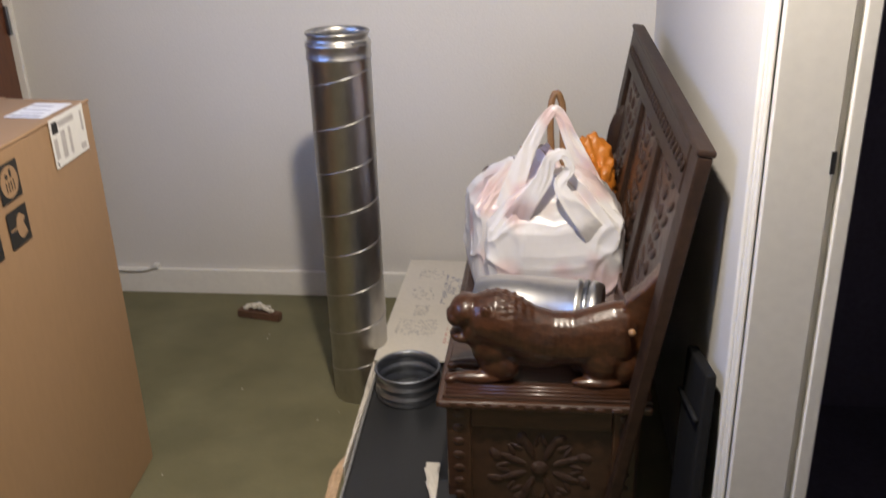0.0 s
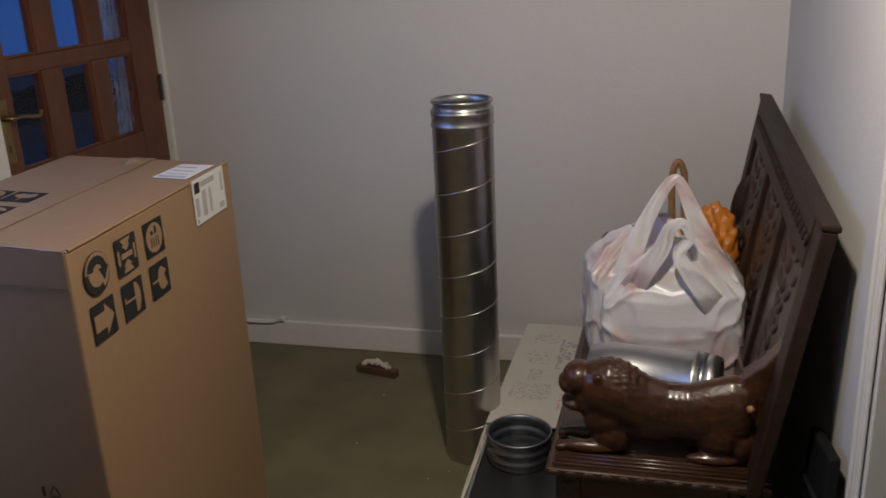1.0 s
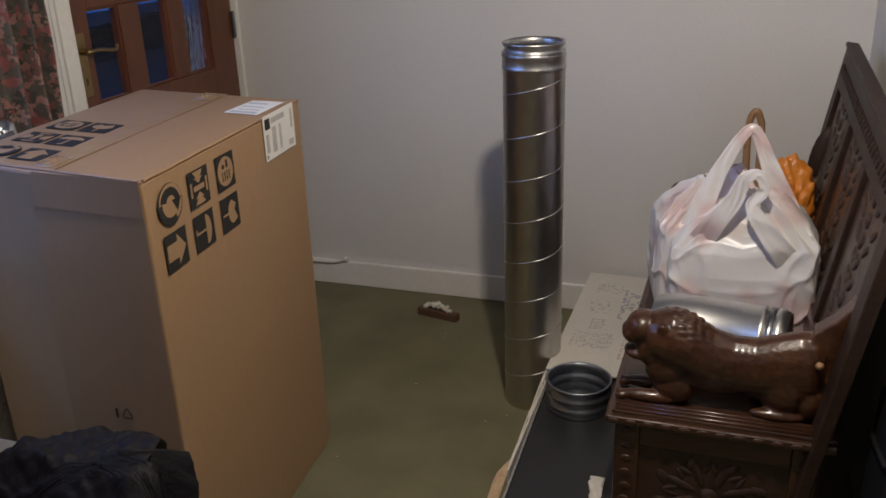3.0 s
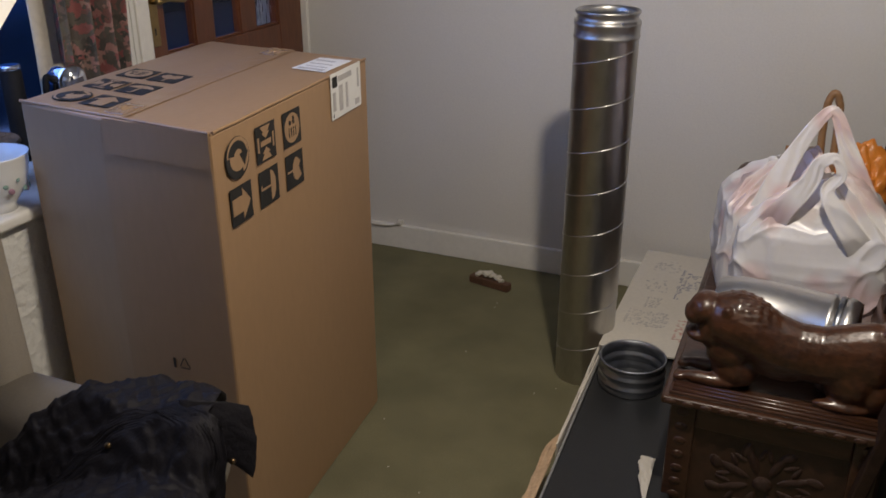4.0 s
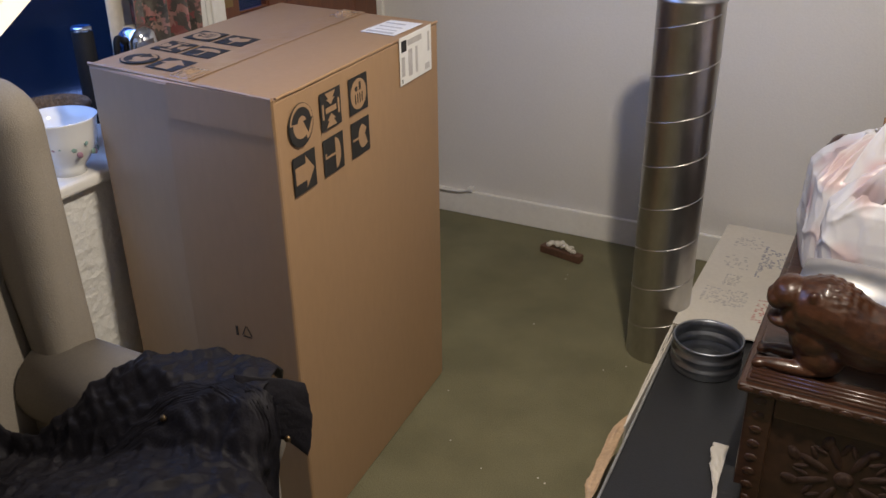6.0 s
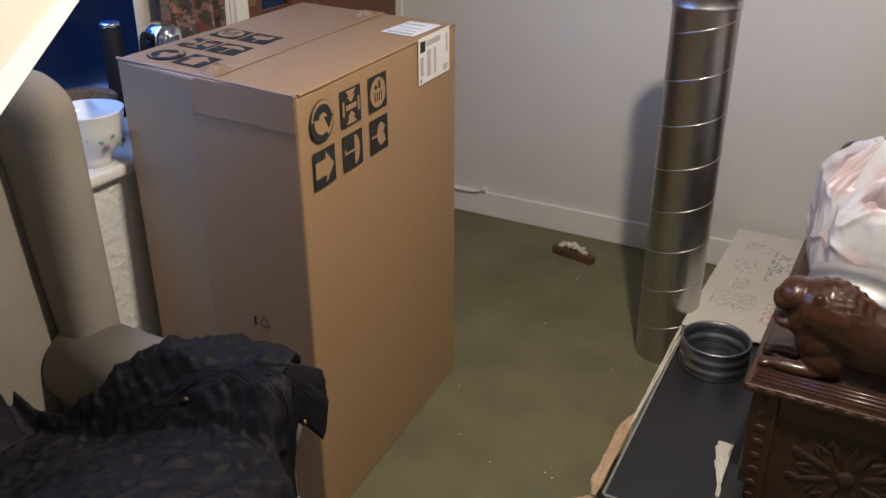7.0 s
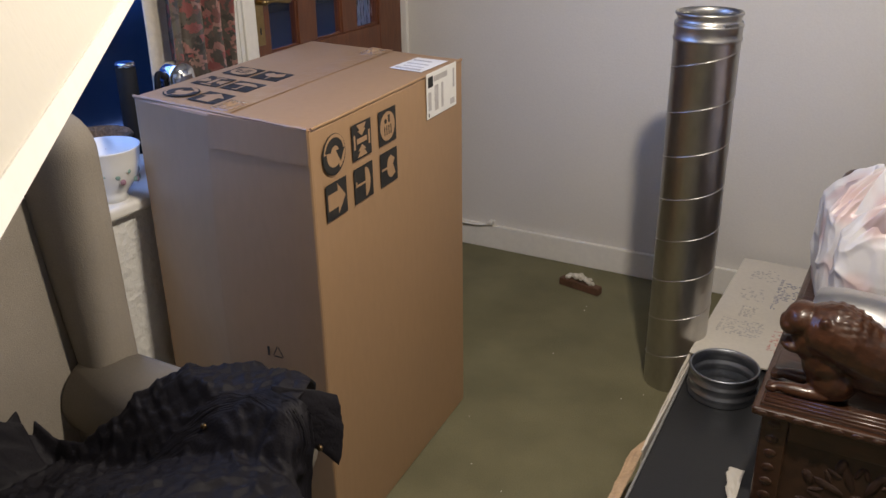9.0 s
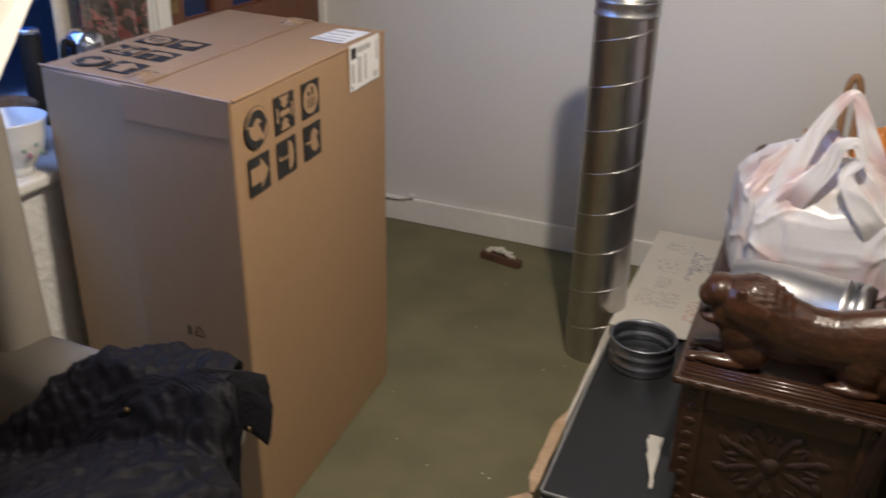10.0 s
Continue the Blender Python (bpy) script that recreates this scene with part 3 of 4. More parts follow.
# ---- floor lamp with a square shade beside the chair ----
flo = thing("floor_lamp", -0.660, -0.237, 0, 43.1, label="floor lamp with a cream cloth square shade", category="floor lamp")
part("base", lathe([(0, 0), (0.14, 0), (0.14, 0.015), (0.03, 0.035), (0, 0.035)], 40), BRASS, flo, smooth=True)
part("pole", lathe([(0.011, 0.03), (0.011, 1.42), (0, 1.42)], 16), BRASS, flo, smooth=True)
def shade_panels(z0, z1, a, c, t):
    b = bmesh.new()
    lo, hi = [(-a, -a), (a, -a), (a, a), (-a, a)], [(-c, -c), (c, -c), (c, c), (-c, c)]
    for i in range(4):
        k = (i + 1) % 4
        b.faces.new([b.verts.new((*lo[i], z0)), b.verts.new((*lo[k], z0)), b.verts.new((*hi[k], z1)), b.verts.new((*hi[i], z1))])
    bmesh.ops.remove_doubles(b, verts=b.verts, dist=1e-5)
    bmesh.ops.solidify(b, geom=b.faces[:], thickness=t)
    return b


shade = part("shade", shade_panels(1.33, 1.72, 0.40, 0.29, 0.003), SHADE, flo, "cream cloth square lamp shade")
part("trim", shade_panels(1.328, 1.341, 0.403, 0.3994, 0.003), GLOSS_WHITE, shade, "narrow braid along the rim")

# ---- tall carton ----
BX, RACK = 0.509, -0.19
BY, BH = 0.717, 1.016
box = thing("cardboard_box", -0.849, 0.882, 0, 4.56, label="tall brown corrugated appliance carton with black handling symbols", category="cardboard box")
# local x runs to the window side as negative, y away along the printed side


def front_bulge(x, z):
    """The two front flaps bow out to a soft crease where they meet in the middle."""
    k = math.sin(math.pi * min(1, max(0, 0.04 + 0.92 * z / BH)))
    s = 1 - abs(min(1, max(0, -x / BX)) - 0.52) / 0.52
    return 0.030 * max(0.0, s) ** 0.9 * (0.30 + 0.70 * k)


bb = cuboid(-BX, 0, 0, 0, BY, BH - 0.006, 0.006, 2)
bmesh.ops.subdivide_edges(bb, edges=[e for e in bb.edges if e.calc_length() > 0.3], cuts=14, use_grid_fill=True)
for v in bb.verts:
    x, y, z = v.co
    k = math.sin(math.pi * min(1, max(0, z / BH)))
    bulge = 0.003 * math.sin(math.pi * y / BY) * k
    if x > -0.01:
        v.co.x += bulge + 0.0008 * noise.noise((y * 5, z * 4, 1))
    if y < 0.01:
        v.co.y -= front_bulge(x, z) + 0.0015 * noise.noise((x * 7, z * 4, 2))
part("body", bb, CARD, box)
part("front_flap", sheet(12, 4, lambda u, v: Vector((-0.262 + 0.257 * u, -0.0014 - front_bulge(-0.262 + 0.257 * u, BH - 0.07 * v), BH - 0.005 - (0.070 + 0.004 * noise.noise((u * 5, 1, 1))) * v)), 0.0008), CARD, box, "short folded flap below the top edge")
# top flaps: two outer ones that meet along the middle
for x0, x1, s in ((-BX + 0.001, -BX / 2 - 0.0002, 1), (-BX / 2 + 0.0002, -0.001, -1)):
    part("flap", sheet(16, 24, lambda u, v: Vector((x0 + (x1 - x0) * u, 0.002 + (BY - 0.004) * v, BH - 0.0055 + 0.0015 * (u if s > 0 else 1 - u) * math.sin(v * 3.0) + 0.0006 * noise.noise((u * 4, v * 7, s)))), 0.0045), CARD, box)
part("flap_edge", tube([(0.0, 0.006 + k * 0.705 / 30, BH - 0.004 + 0.0012 * noise.noise((k * 0.4, 0, 0))) for k in range(31)], 0.0035, 8), CARD, box, "scuffed folded top edge")
part("flap_edge", tube([(-0.004 - k * 0.505 / 30, 0.0, BH - 0.004 + 0.0015 * noise.noise((k * 0.5, 3, 0))) for k in range(31)], 0.0035, 8), CARD, box, "scuffed folded top edge")
part("tape", sheet(8, 60, lambda u, v: Vector((-BX / 2 - 0.036 + 0.072 * u, 0.0 + BY * v, BH - 0.0026 + 0.0005 * noise.noise((u * 3, v * 24, 3)))), 0.0006), TAPE, box, "clear shiny parcel tape")
for y0, y1, k in ((0.015, 0.085, 1), (0.628, 0.700, 2)):
    part("tape_wrinkle", sheet(30, 30, lambda u, v: Vector((-BX / 2 - 0.026 + 0.052 * u, y0 + (y1 - y0) * v, BH - 0.0016 + math.sin(u * math.pi) * math.sin(v * math.pi) * (0.002 + 0.010 * k * max(0.0, 0.4 - abs(noise.noise((u * 4.5, v * 4.5, k * 5))))))), 0.0005), TAPE_SHINY, box, "crumpled shiny end of the tape", True)
ON_SIDE = pose(0.0036, 0, 0, 90, 0, 90)     # drawing x runs away along the side, y up
ON_TOP = pose(0, 0, BH - 0.0034, 0, 0, 90)  # drawing x away, y to the window
ON_FRONT = pose(0.010, -0.0012 - front_bulge(-0.135, 0.505) + 0.145 * 0.11, 0, 90, 0, 6.3)
SQ = [(-0.5, -0.5), (0.5, -0.5), (0.5, 0.5), (-0.5, 0.5)]


def scaled(pts, cx, cy, sx, sy):
    return [(cx + x * sx, cy + y * sy) for x, y in pts]


def symbol(kind, cx, cy, w, h, m):
    """A black square with a drawing left in the card's colour."""
    up = m @ pose(0, 0, 0.0006)
    if kind == "cycle":
        ob = part("printed_symbol", prism(scaled(disc(0, 0, 0.55), cx, cy, w, h), 0.0005, m), INK, box, "black printed recycling roundel")
        fb = prism(scaled(disc(0.02, 0.03, 0.50), cx, cy, w, h), 0.0004, up)
        part("print", fb, CARD, ob)
        up2 = m @ pose(0, 0, 0.0011)
        fb = prism(scaled(disc(0, 0, 0.44, n=16, a0=10, a1=165) + disc(0.03, 0.02, 0.20, n=12, a0=165, a1=10), cx, cy, w, h), 0.0004, up2)
        prism(scaled([(0.08, 0.08), (0.50, 0.08), (0.28, -0.26)], cx, cy, w, h), 0.0004, up2, fb)
        prism(scaled(disc(-0.02, -0.02, 0.50, n=16, a0=170, a1=300) + disc(0.0, 0.02, 0.36, n=12, a0=300, a1=170), cx, cy, w, h), 0.0004, up2, fb)
        part("print", fb, INK, ob)
        return
    ob = part("printed_symbol", prism(scaled(SQ, cx, cy, w, h), 0.0005, m), INK, box, "black printed handling symbol")
    fb = None
    if kind == "arrow":
        shapes = [[(-0.42, -0.22), (0.05, -0.22), (0.05, -0.42), (0.42, 0.0), (0.05, 0.42), (0.05, 0.22), (-0.42, 0.22)]]
    elif kind == "umbrella":
        shapes = [disc(0.08, 0.0, 0.26, 0.42, 20, -90, 90), [(-0.42, -0.03), (0.1, -0.03), (0.1, 0.03), (-0.42, 0.03)], [(-0.42, 0.03), (-0.36, 0.03), (-0.36, 0.12), (-0.42, 0.12)]]
    elif kind == "glass":
        shapes = [disc(0.12, 0.0, 0.24, 0.34, 20, 90, 270), [(-0.42, -0.03), (-0.1, -0.03), (-0.1, 0.03), (-0.42, 0.03)], [(0.12, -0.34), (0.36, -0.26), (0.22, 0.05), (0.34, 0.18), (0.12, 0.34)]]
    elif kind == "squeeze":
        shapes = [[(-0.25, 0.45), (0.25, 0.45), (0.10, 0.28), (0.2, 0.28), (0, 0.12), (-0.2, 0.28), (-0.10, 0.28)], [(-0.25, -0.45), (0.25, -0.45), (0.10, -0.28), (0.2, -0.28), (0, -0.12), (-0.2, -0.28), (-0.10, -0.28)],
                  [(-0.42, -0.2), (-0.34, -0.2), (-0.34, 0.2), (-0.42, 0.2)], [(0.34, -0.2), (0.42, -0.2), (0.42, 0.2), (0.34, 0.2)], [(-0.26, -0.07), (0.26, -0.07), (0.26, 0.07), (-0.26, 0.07)]]
    else:
        shapes = [disc(0, 0, 0.42)]
    for s in shapes:
        fb = prism(scaled(s, cx, cy, w, h), 0.0004, up, fb)
    part("print", fb, CARD, ob)
    if kind == "stack":
        up2, gb = m @ pose(0, 0, 0.0011), None
        for x in (-0.18, -0.06, 0.06, 0.18):
            gb = prism(scaled([(x - 0.02, -0.25), (x + 0.02, -0.25), (x + 0.02, 0.02), (x - 0.02, 0.02)], cx, cy, w, h), 0.0004, up2, gb)
        prism(scaled([(0.03, 0.1), (0.13, 0.1), (0.13, 0.32), (0.03, 0.32)], cx, cy, w, h), 0.0004, up2, gb)
        prism(scaled(disc(-0.12, 0.16, 0.07), cx, cy, w, h), 0.0004, up2, gb)
        part("print", gb, INK, ob)


KINDS = (("cycle", "squeeze", "stack"), ("arrow", "umbrella", "glass"))
for r, z in enumerate((0.945, 0.852)):
    for c, y in enumerate((0.076, 0.186, 0.299)):
        symbol(KINDS[r][c], y, z, 0.079, 0.076, ON_SIDE)
for r, x in enumerate((0.432, 0.336)):
    for c, y in enumerate((0.080, 0.192, 0.306)):
        symbol(KINDS[r][c], y, x, 0.078, 0.084, ON_TOP)
tri = None
for k in range(3):
    a = radians(90 + 120 * k)
    d = radians(90 + 120 * (k + 1))
    p0, p1 = Vector((math.cos(a), math.sin(a))), Vector((math.cos(d), math.sin(d)))
    q = [p0.lerp(p1, 0.1), p0.lerp(p1, 0.9), p0.lerp(p1, 0.9) * 0.75, p0.lerp(p1, 0.1) * 0.75]
    tri = prism([(-0.137 + 0.018 * v.x, 0.505 + 0.020 * v.y) for v in q], 0.0006, ON_FRONT, tri)
prism(scaled(SQ, -0.163, 0.505, 0.006, 0.022), 0.0006, ON_FRONT, tri)
part("recycling_mark", tri, INK, box, "small black recycling triangle")
lab = part("shipping_label", prism([(0.497, 0.908), (0.668, 0.908), (0.668, BH), (0.497, BH)], 0.0008, ON_SIDE), PAPER, box, "white shipping label folded over the top edge")
part("shipping_label", prism([(0.528, 0.026), (0.672, 0.020), (0.668, 0.112), (0.530, 0.122)], 0.0008, ON_TOP), PAPER, box, "white shipping label folded over the top edge")
for x0, y0, x1, y1, mt in ((0.482, 0.985, 0.505, 1.008, INK), (0.51, 0.994, 0.575, 1.006, INK_GREY), (0.604, 0.962, 0.612, 1.004, INK_GREY), (0.482, 0.935, 0.496, 0.975, INK_GREY), (0.512, 0.93, 0.53, 0.985, INK_GREY), (0.545, 0.93, 0.555, 0.985, INK_GREY), (0.590, 0.925, 0.612, 0.938, INK_GREY), (0.482, 0.922, 0.486, 0.93, INK)):
    part("printed_bar", prism([(0.497 + (x - 0.475) * 1.16, BH - (BH - y) * 1.1) for x, y in ((x0, y0), (x1, y0), (x1, y1), (x0, y1))], 0.0004, ON_SIDE @ pose(0, 0, 0.0009)), mt, lab)
for x0, y0, x1, y1 in ((0.515, 0.015, 0.53, 0.09), (0.545, 0.02, 0.552, 0.08), (0.575, 0.02, 0.582, 0.085), (0.61, 0.03, 0.62, 0.085)):
    part("printed_bar", prism([(x0 + 0.022, y0 + 0.022), (x1 + 0.022, y0 + 0.022), (x1 + 0.022, y1 + 0.022), (x0 + 0.022, y1 + 0.022)], 0.0004, ON_TOP @ pose(0, 0, 0.0009)), INK_GREY, lab)

# the carton has racked a little out of square
for ob in box.children_recursive:
    for v in ob.data.vertices:
        v.co.y += RACK * v.co.x * (1.0 if v.co.x < 0 else 0)

# ---- spiral duct ----
DR, DH = 0.086, 1.083
duct = thing("spiral_duct", -0.389, 1.992, 0, label="tall galvanised steel spiral duct standing on the carpet", category="duct pipe")
part("pipe", lathe([(DR, 0), (DR, DH - 0.002), (DR + 0.0015, DH), (DR - 0.0015, DH), (DR - 0.0015, 0), (DR, 0)], 96), STEEL, duct, smooth=True)
pitch = 0.1235
part("seam", tube([((DR + 0.0002) * math.cos(a), (DR + 0.0002) * math.sin(a), 0.028 + pitch * a / (2 * math.pi)) for a in [2 * math.pi * i / 60 for i in range(int(60 * 7.98))]], 0.0017, 6), STEEL_SEAM, duct, "raised spiral lock seam", True)
R = DR
part("coupling", lathe([(R, DH - 0.050), (R + 0.0022, DH - 0.047), (R + 0.0032, DH - 0.043), (R + 0.0022, DH - 0.039), (R + 0.0012, DH - 0.036), (R + 0.0012, DH - 0.016), (R + 0.003, DH - 0.012), (R + 0.003, DH - 0.006), (R + 0.001, DH - 0.002), (R - 0.004, DH), (R - 0.005, DH + 0.012), (R - 0.001, DH + 0.017), (R + 0.0012, DH + 0.020), (R + 0.0006, DH + 0.024), (R - 0.002, DH + 0.026),
                        (R - 0.0055, DH + 0.025), (R - 0.007, DH + 0.016), (R - 0.0085, DH + 0.008), (R - 0.007, DH), (R - 0.007, DH - 0.02), (R - 0.0095, DH - 0.026), (R - 0.007, DH - 0.032), (R - 0.007, DH - 0.10)], 96), STEEL, duct, "ribbed steel coupling in the top end", True)
part("flange_tag", cuboid(-0.004, -0.022, DH - 0.004, 0.004, 0.022, DH + 0.003, 0.001, 1, m=pose(0, 0, 0, 0, 0, -38) @ pose(R + 0.001, 0, 0)), STEEL, duct, "bent end of the pipe's rim")

# ---- flat carton with a black board, on the floor beside the bench ----
CX0, CX1, CY0, CYM, CY1, CZ = -0.322, -0.066, 1.115, 1.875, 2.63, 0.17
fl = thing("flat_carton", 0, 0, 0, label="long torn cardboard carton holding a black board", category="cardboard box")
b = cuboid(CX0, CY0, 0, CX1, CY1, 0.004)
cuboid(CX0, CY0 + 0.25, 0.004, CX0 + 0.004, CY1, CZ, bm=b)
cuboid(CX1 - 0.004, CYM + 0.152, 0.004, CX1, CY1, CZ, bm=b)
cuboid(CX0 + 0.004, CY1 - 0.004, 0.004, CX1 - 0.004, CY1, CZ, bm=b)
part("tray", b, CARD_WHITE, fl)


def lid(u, v):
    tear = 0.012 * noise.noise((u * 9, 2, 0)) * (1 - v)
    return Vector((CX0 + (CX1 - CX0) * u, CYM + tear + (CY1 - CYM) * v, CZ + 0.004 + 0.003 * noise.noise((u * 2, v * 5, 4)) - 0.004 * v))


part("lid", sheet(30, 30, lid, 0.004), CARD_WHITE, fl, "white printed cardboard top with torn edge")
random.seed(4)
for x0, y0, x1, y1, n, mt in ((0.66, 0.62, 0.92, 0.80, 0.5, INK_BLUE), (0.60, 0.52, 0.64, 0.84, 0.8, INK_BLUE), (0.15, 0.22, 0.62, 0.36, 0.75, INK_GREY), (0.30, 0.40, 0.46, 0.50, 0.8, INK_GREY), (0.76, 0.14, 0.86, 0.32, 0.6, INK_RED), (0.20, 0.56, 0.50, 0.68, 0.5, INK_GREY), (0.22, 0.78, 0.56, 0.90, 0.4, INK_GREY)):
    b, v = None, y0
    while v < y1:
        u = x0
        while u < x1:
            w, h = random.uniform(0.003, 0.012), random.choice((0.003, 0.004, 0.006))
            q = lid(u, v)
            if random.random() < n:
                b = cuboid(q.x - w / 2, q.y - h / 2, q.z - 0.001, q.x + w / 2, q.y + h / 2, q.z + 0.0007, bm=b)
            u += (w + random.uniform(0.002, 0.006)) / (CX1 - CX0)
        v += 0.011 / (CY1 - CYM)
    part("print", b, mt, fl, "small rows of faded print")
brd = part("board", cuboid(CX0 + 0.012, CY0 - 0.004, 0.06, CX1 + 0.024, CYM + 0.15, CZ - 0.012, 0.006, 2), BLACK_VINYL, fl, "black board with a grey edge")
for x in (CX0 + 0.010,):
    part("edging", cuboid(x, CY0 - 0.004, CZ - 0.016, x + 0.006, CYM, CZ - 0.009, 0.002), GREY_EDGE, brd)
part("edging", cuboid(CX0 + 0.016, CY0 - 0.008, CZ - 0.016, CX1 - 0.016, CY0 - 0.002, CZ - 0.009, 0.002), GREY_EDGE, brd)


def torn(x0, y0, x1, y1, w, seed, lean, z=CZ, wedge=False):
    """A torn strip of card along a line, ragged on its free side."""
    def f(u, v):
        rag = 1 + 0.25 * noise.noise((u * 5, seed, 0)) + 0.15 * noise.noise((u * 23, seed, 0))
        taper = min(1, 14 * (1 - u)) * u if wedge else min(1, 5 * (1 - u), 0.35 + 4 * u)
        d = w * v * rag * taper
        dx, dy = x1 - x0, y1 - y0
        ln = math.hypot(dx, dy)
        return Vector((x0 + dx * u - dy / ln * d * lean[0], y0 + dy * u + dx / ln * d * lean[0], z + d * lean[1] + 0.003 * noise.noise((u * 6, v * 3, seed))))
    return sheet(40, 8, f, 0.004)


part("torn_flap", torn(CX0 + 0.002, CY0 - 0.02, CX0 + 0.002, CY0 + 0.32, 0.030, 3, (0.92, -0.25), CZ - 0.006), CARD_EDGE, fl, "torn brown card flap")
part("torn_flap", torn(CX0 + 0.002, CY0 + 0.28, CX0 + 0.002, CYM + 0.02, 0.003, 9, (0.2, 0.9), CZ - 0.006), CARD_WHITE, fl, "torn white card edge")
part("torn_flap", torn(CX1 - 0.022, CY0 + 0.10, CX1 - 0.022, CY0 + 0.29, 0.050, 6, (0.85, 0.3), CZ - 0.004, True), CARD_WHITE, fl, "torn white card flap")
part("end_flap", sheet(16, 6, lambda u, v: Vector((CX0 - 0.004 - 0.062 * u + 0.008 * v, CY0 - 0.005 - 0.045 * v - 0.02 * u + 0.004 * noise.noise((u * 6, v * 3, 5)), CZ - 0.016 - 0.030 * u)), 0.004), CARD_EDGE, fl, "bent brown card end flap")
for z in (CZ - 0.032, CZ - 0.046):
    part("lip", cuboid(CX0 + 0.012, CY0 - 0.011, z - 0.004, CX1 - 0.012, CY0 - 0.003, z + 0.004, 0.003), GREY_EDGE, brd)
# the open end has skewed towards the bench
for ob in fl.children_recursive:
    for v in ob.data.vertices:
        v.co.x += 0.037 * max(0.0, CYM - v.co.y)

ring = thing("duct_coupling", -0.197, 1.728, CZ - 0.012, label="dull steel ring coupling standing on the black board", category="duct coupling")
R = 0.087
part("collar", lathe([(R - 0.004, 0), (R, 0.003), (R, 0.008), (R - 0.002, 0.012), (R - 0.002, 0.018), (R + 0.003, 0.022), (R + 0.003, 0.026), (R - 0.002, 0.030), (R - 0.003, 0.046), (R + 0.003, 0.050), (R + 0.003, 0.055), (R - 0.002, 0.059), (R - 0.002, 0.076), (R + 0.003, 0.079), (R + 0.004, 0.083), (R + 0.001, 0.086),
                               (R - 0.004, 0.083), (R - 0.006, 0.060), (R - 0.002, 0.055), (R - 0.002, 0.050), (R - 0.008, 0.045), (R - 0.008, 0.030), (R - 0.003, 0.026), (R - 0.003, 0.022), (R - 0.007, 0.016), (R - 0.007, 0)], 80), COUPLING, ring, smooth=True)

# ---- carved bench ----
SY0, SY1, SX0, SX1, SZ = 1.295, 2.40, -0.060, 0.385, 0.43
bench = thing("carved_bench", 0, 0, 0, label="dark polished oak box bench with carved lion arms and panelled back", category="bench")
part("chest", cuboid(SX0 + 0.022, SY0 + 0.018, 0.02, SX1, SY1 - 0.018, SZ - 0.03, 0.003), OAK, bench)
part("plinth", cuboid(SX0 + 0.005, SY0 + 0.004, 0, SX1, SY1 - 0.004, 0.055, 0.006), OAK, bench)
lidb = cuboid(SX0, SY0 - 0.018, SZ - 0.028, SX1 + 0.02, SY1 + 0.018, SZ - 0.008, 0.006, 3)
cuboid(SX0 + 0.014, SY0 - 0.006, SZ - 0.008, SX1 + 0.02, SY1 + 0.006, SZ, 0.003, bm=lidb)
part("seat_lid", lidb, OAK, bench, "dark polished moulded seat lid")
for y in (SY0 + 0.004, SY0 + 0.020, SY0 + 0.034):
    part("moulding", tube([(SX0 + 0.020, y, SZ + 0.001), (SX1, y, SZ + 0.001)], 0.006, 10), OAK, bench, smooth=True)
studs("carved_nick", [((SX0 + 0.02 + k * 0.037, SY0 - 0.019, SZ - 0.018), (0.013, 0.004, 0.007), (0, 0, 0)) for k in range(12)], OAK, bench)
# carved end panel
b = None
for q in ((SX0 + 0.02, 0.06, SX0 + 0.075, 0.40), (SX1 - 0.06, 0.06, SX1 - 0.005, 0.40), (SX0 + 0.075, 0.345, SX1 - 0.06, 0.40), (SX0 + 0.075, 0.06, SX1 - 0.06, 0.11)):
    b = cuboid(q[0], SY0 + 0.003, q[1], q[2], SY0 + 0.02, q[3], 0.004, bm=b)
part("panel_frame", b, OAK, bench)
cxp, czp = (SX0 + SX1) / 2 + 0.005, 0.235
field = part("carved_panel", cuboid(SX0 + 0.07, SY0 + 0.012, 0.105, SX1 - 0.055, SY0 + 0.0185, 0.35), OAK_PANEL, bench, "carved foliage rosette on the end panel")
leaves = [((cxp, SY0 + 0.012, czp), (0.020, 0.010, 0.020), (0, 0, 0))]
for k in range(8):
    a = radians(45 * k + 22)
    ca, sa, dg = math.cos(a), math.sin(a), -math.degrees(a)
    leaves.append(((cxp + 0.065 * ca, SY0 + 0.013, czp + 0.058 * sa), (0.036, 0.006, 0.010), (0, dg, 0)))
    leaves.append(((cxp + 0.108 * ca, SY0 + 0.013, czp + 0.085 * sa), (0.020, 0.006, 0.012), (0, dg + 35, 0)))
    for s in (-1, 1):
        leaves.append(((cxp + 0.082 * math.cos(a + s * 0.3), SY0 + 0.013, czp + 0.074 * math.sin(a + s * 0.3)), (0.018, 0.005, 0.006), (0, dg - s * 40, 0)))
studs("carved_leaf", leaves, OAK_PANEL, field)
studs("carved_scale", [((x, SY0 + 0.004, 0.09 + k * 0.036), (0.014, 0.005, 0.010), (0, 0, 0)) for x in (SX0 + 0.047, SX1 - 0.033) for k in range(9)], OAK, bench)
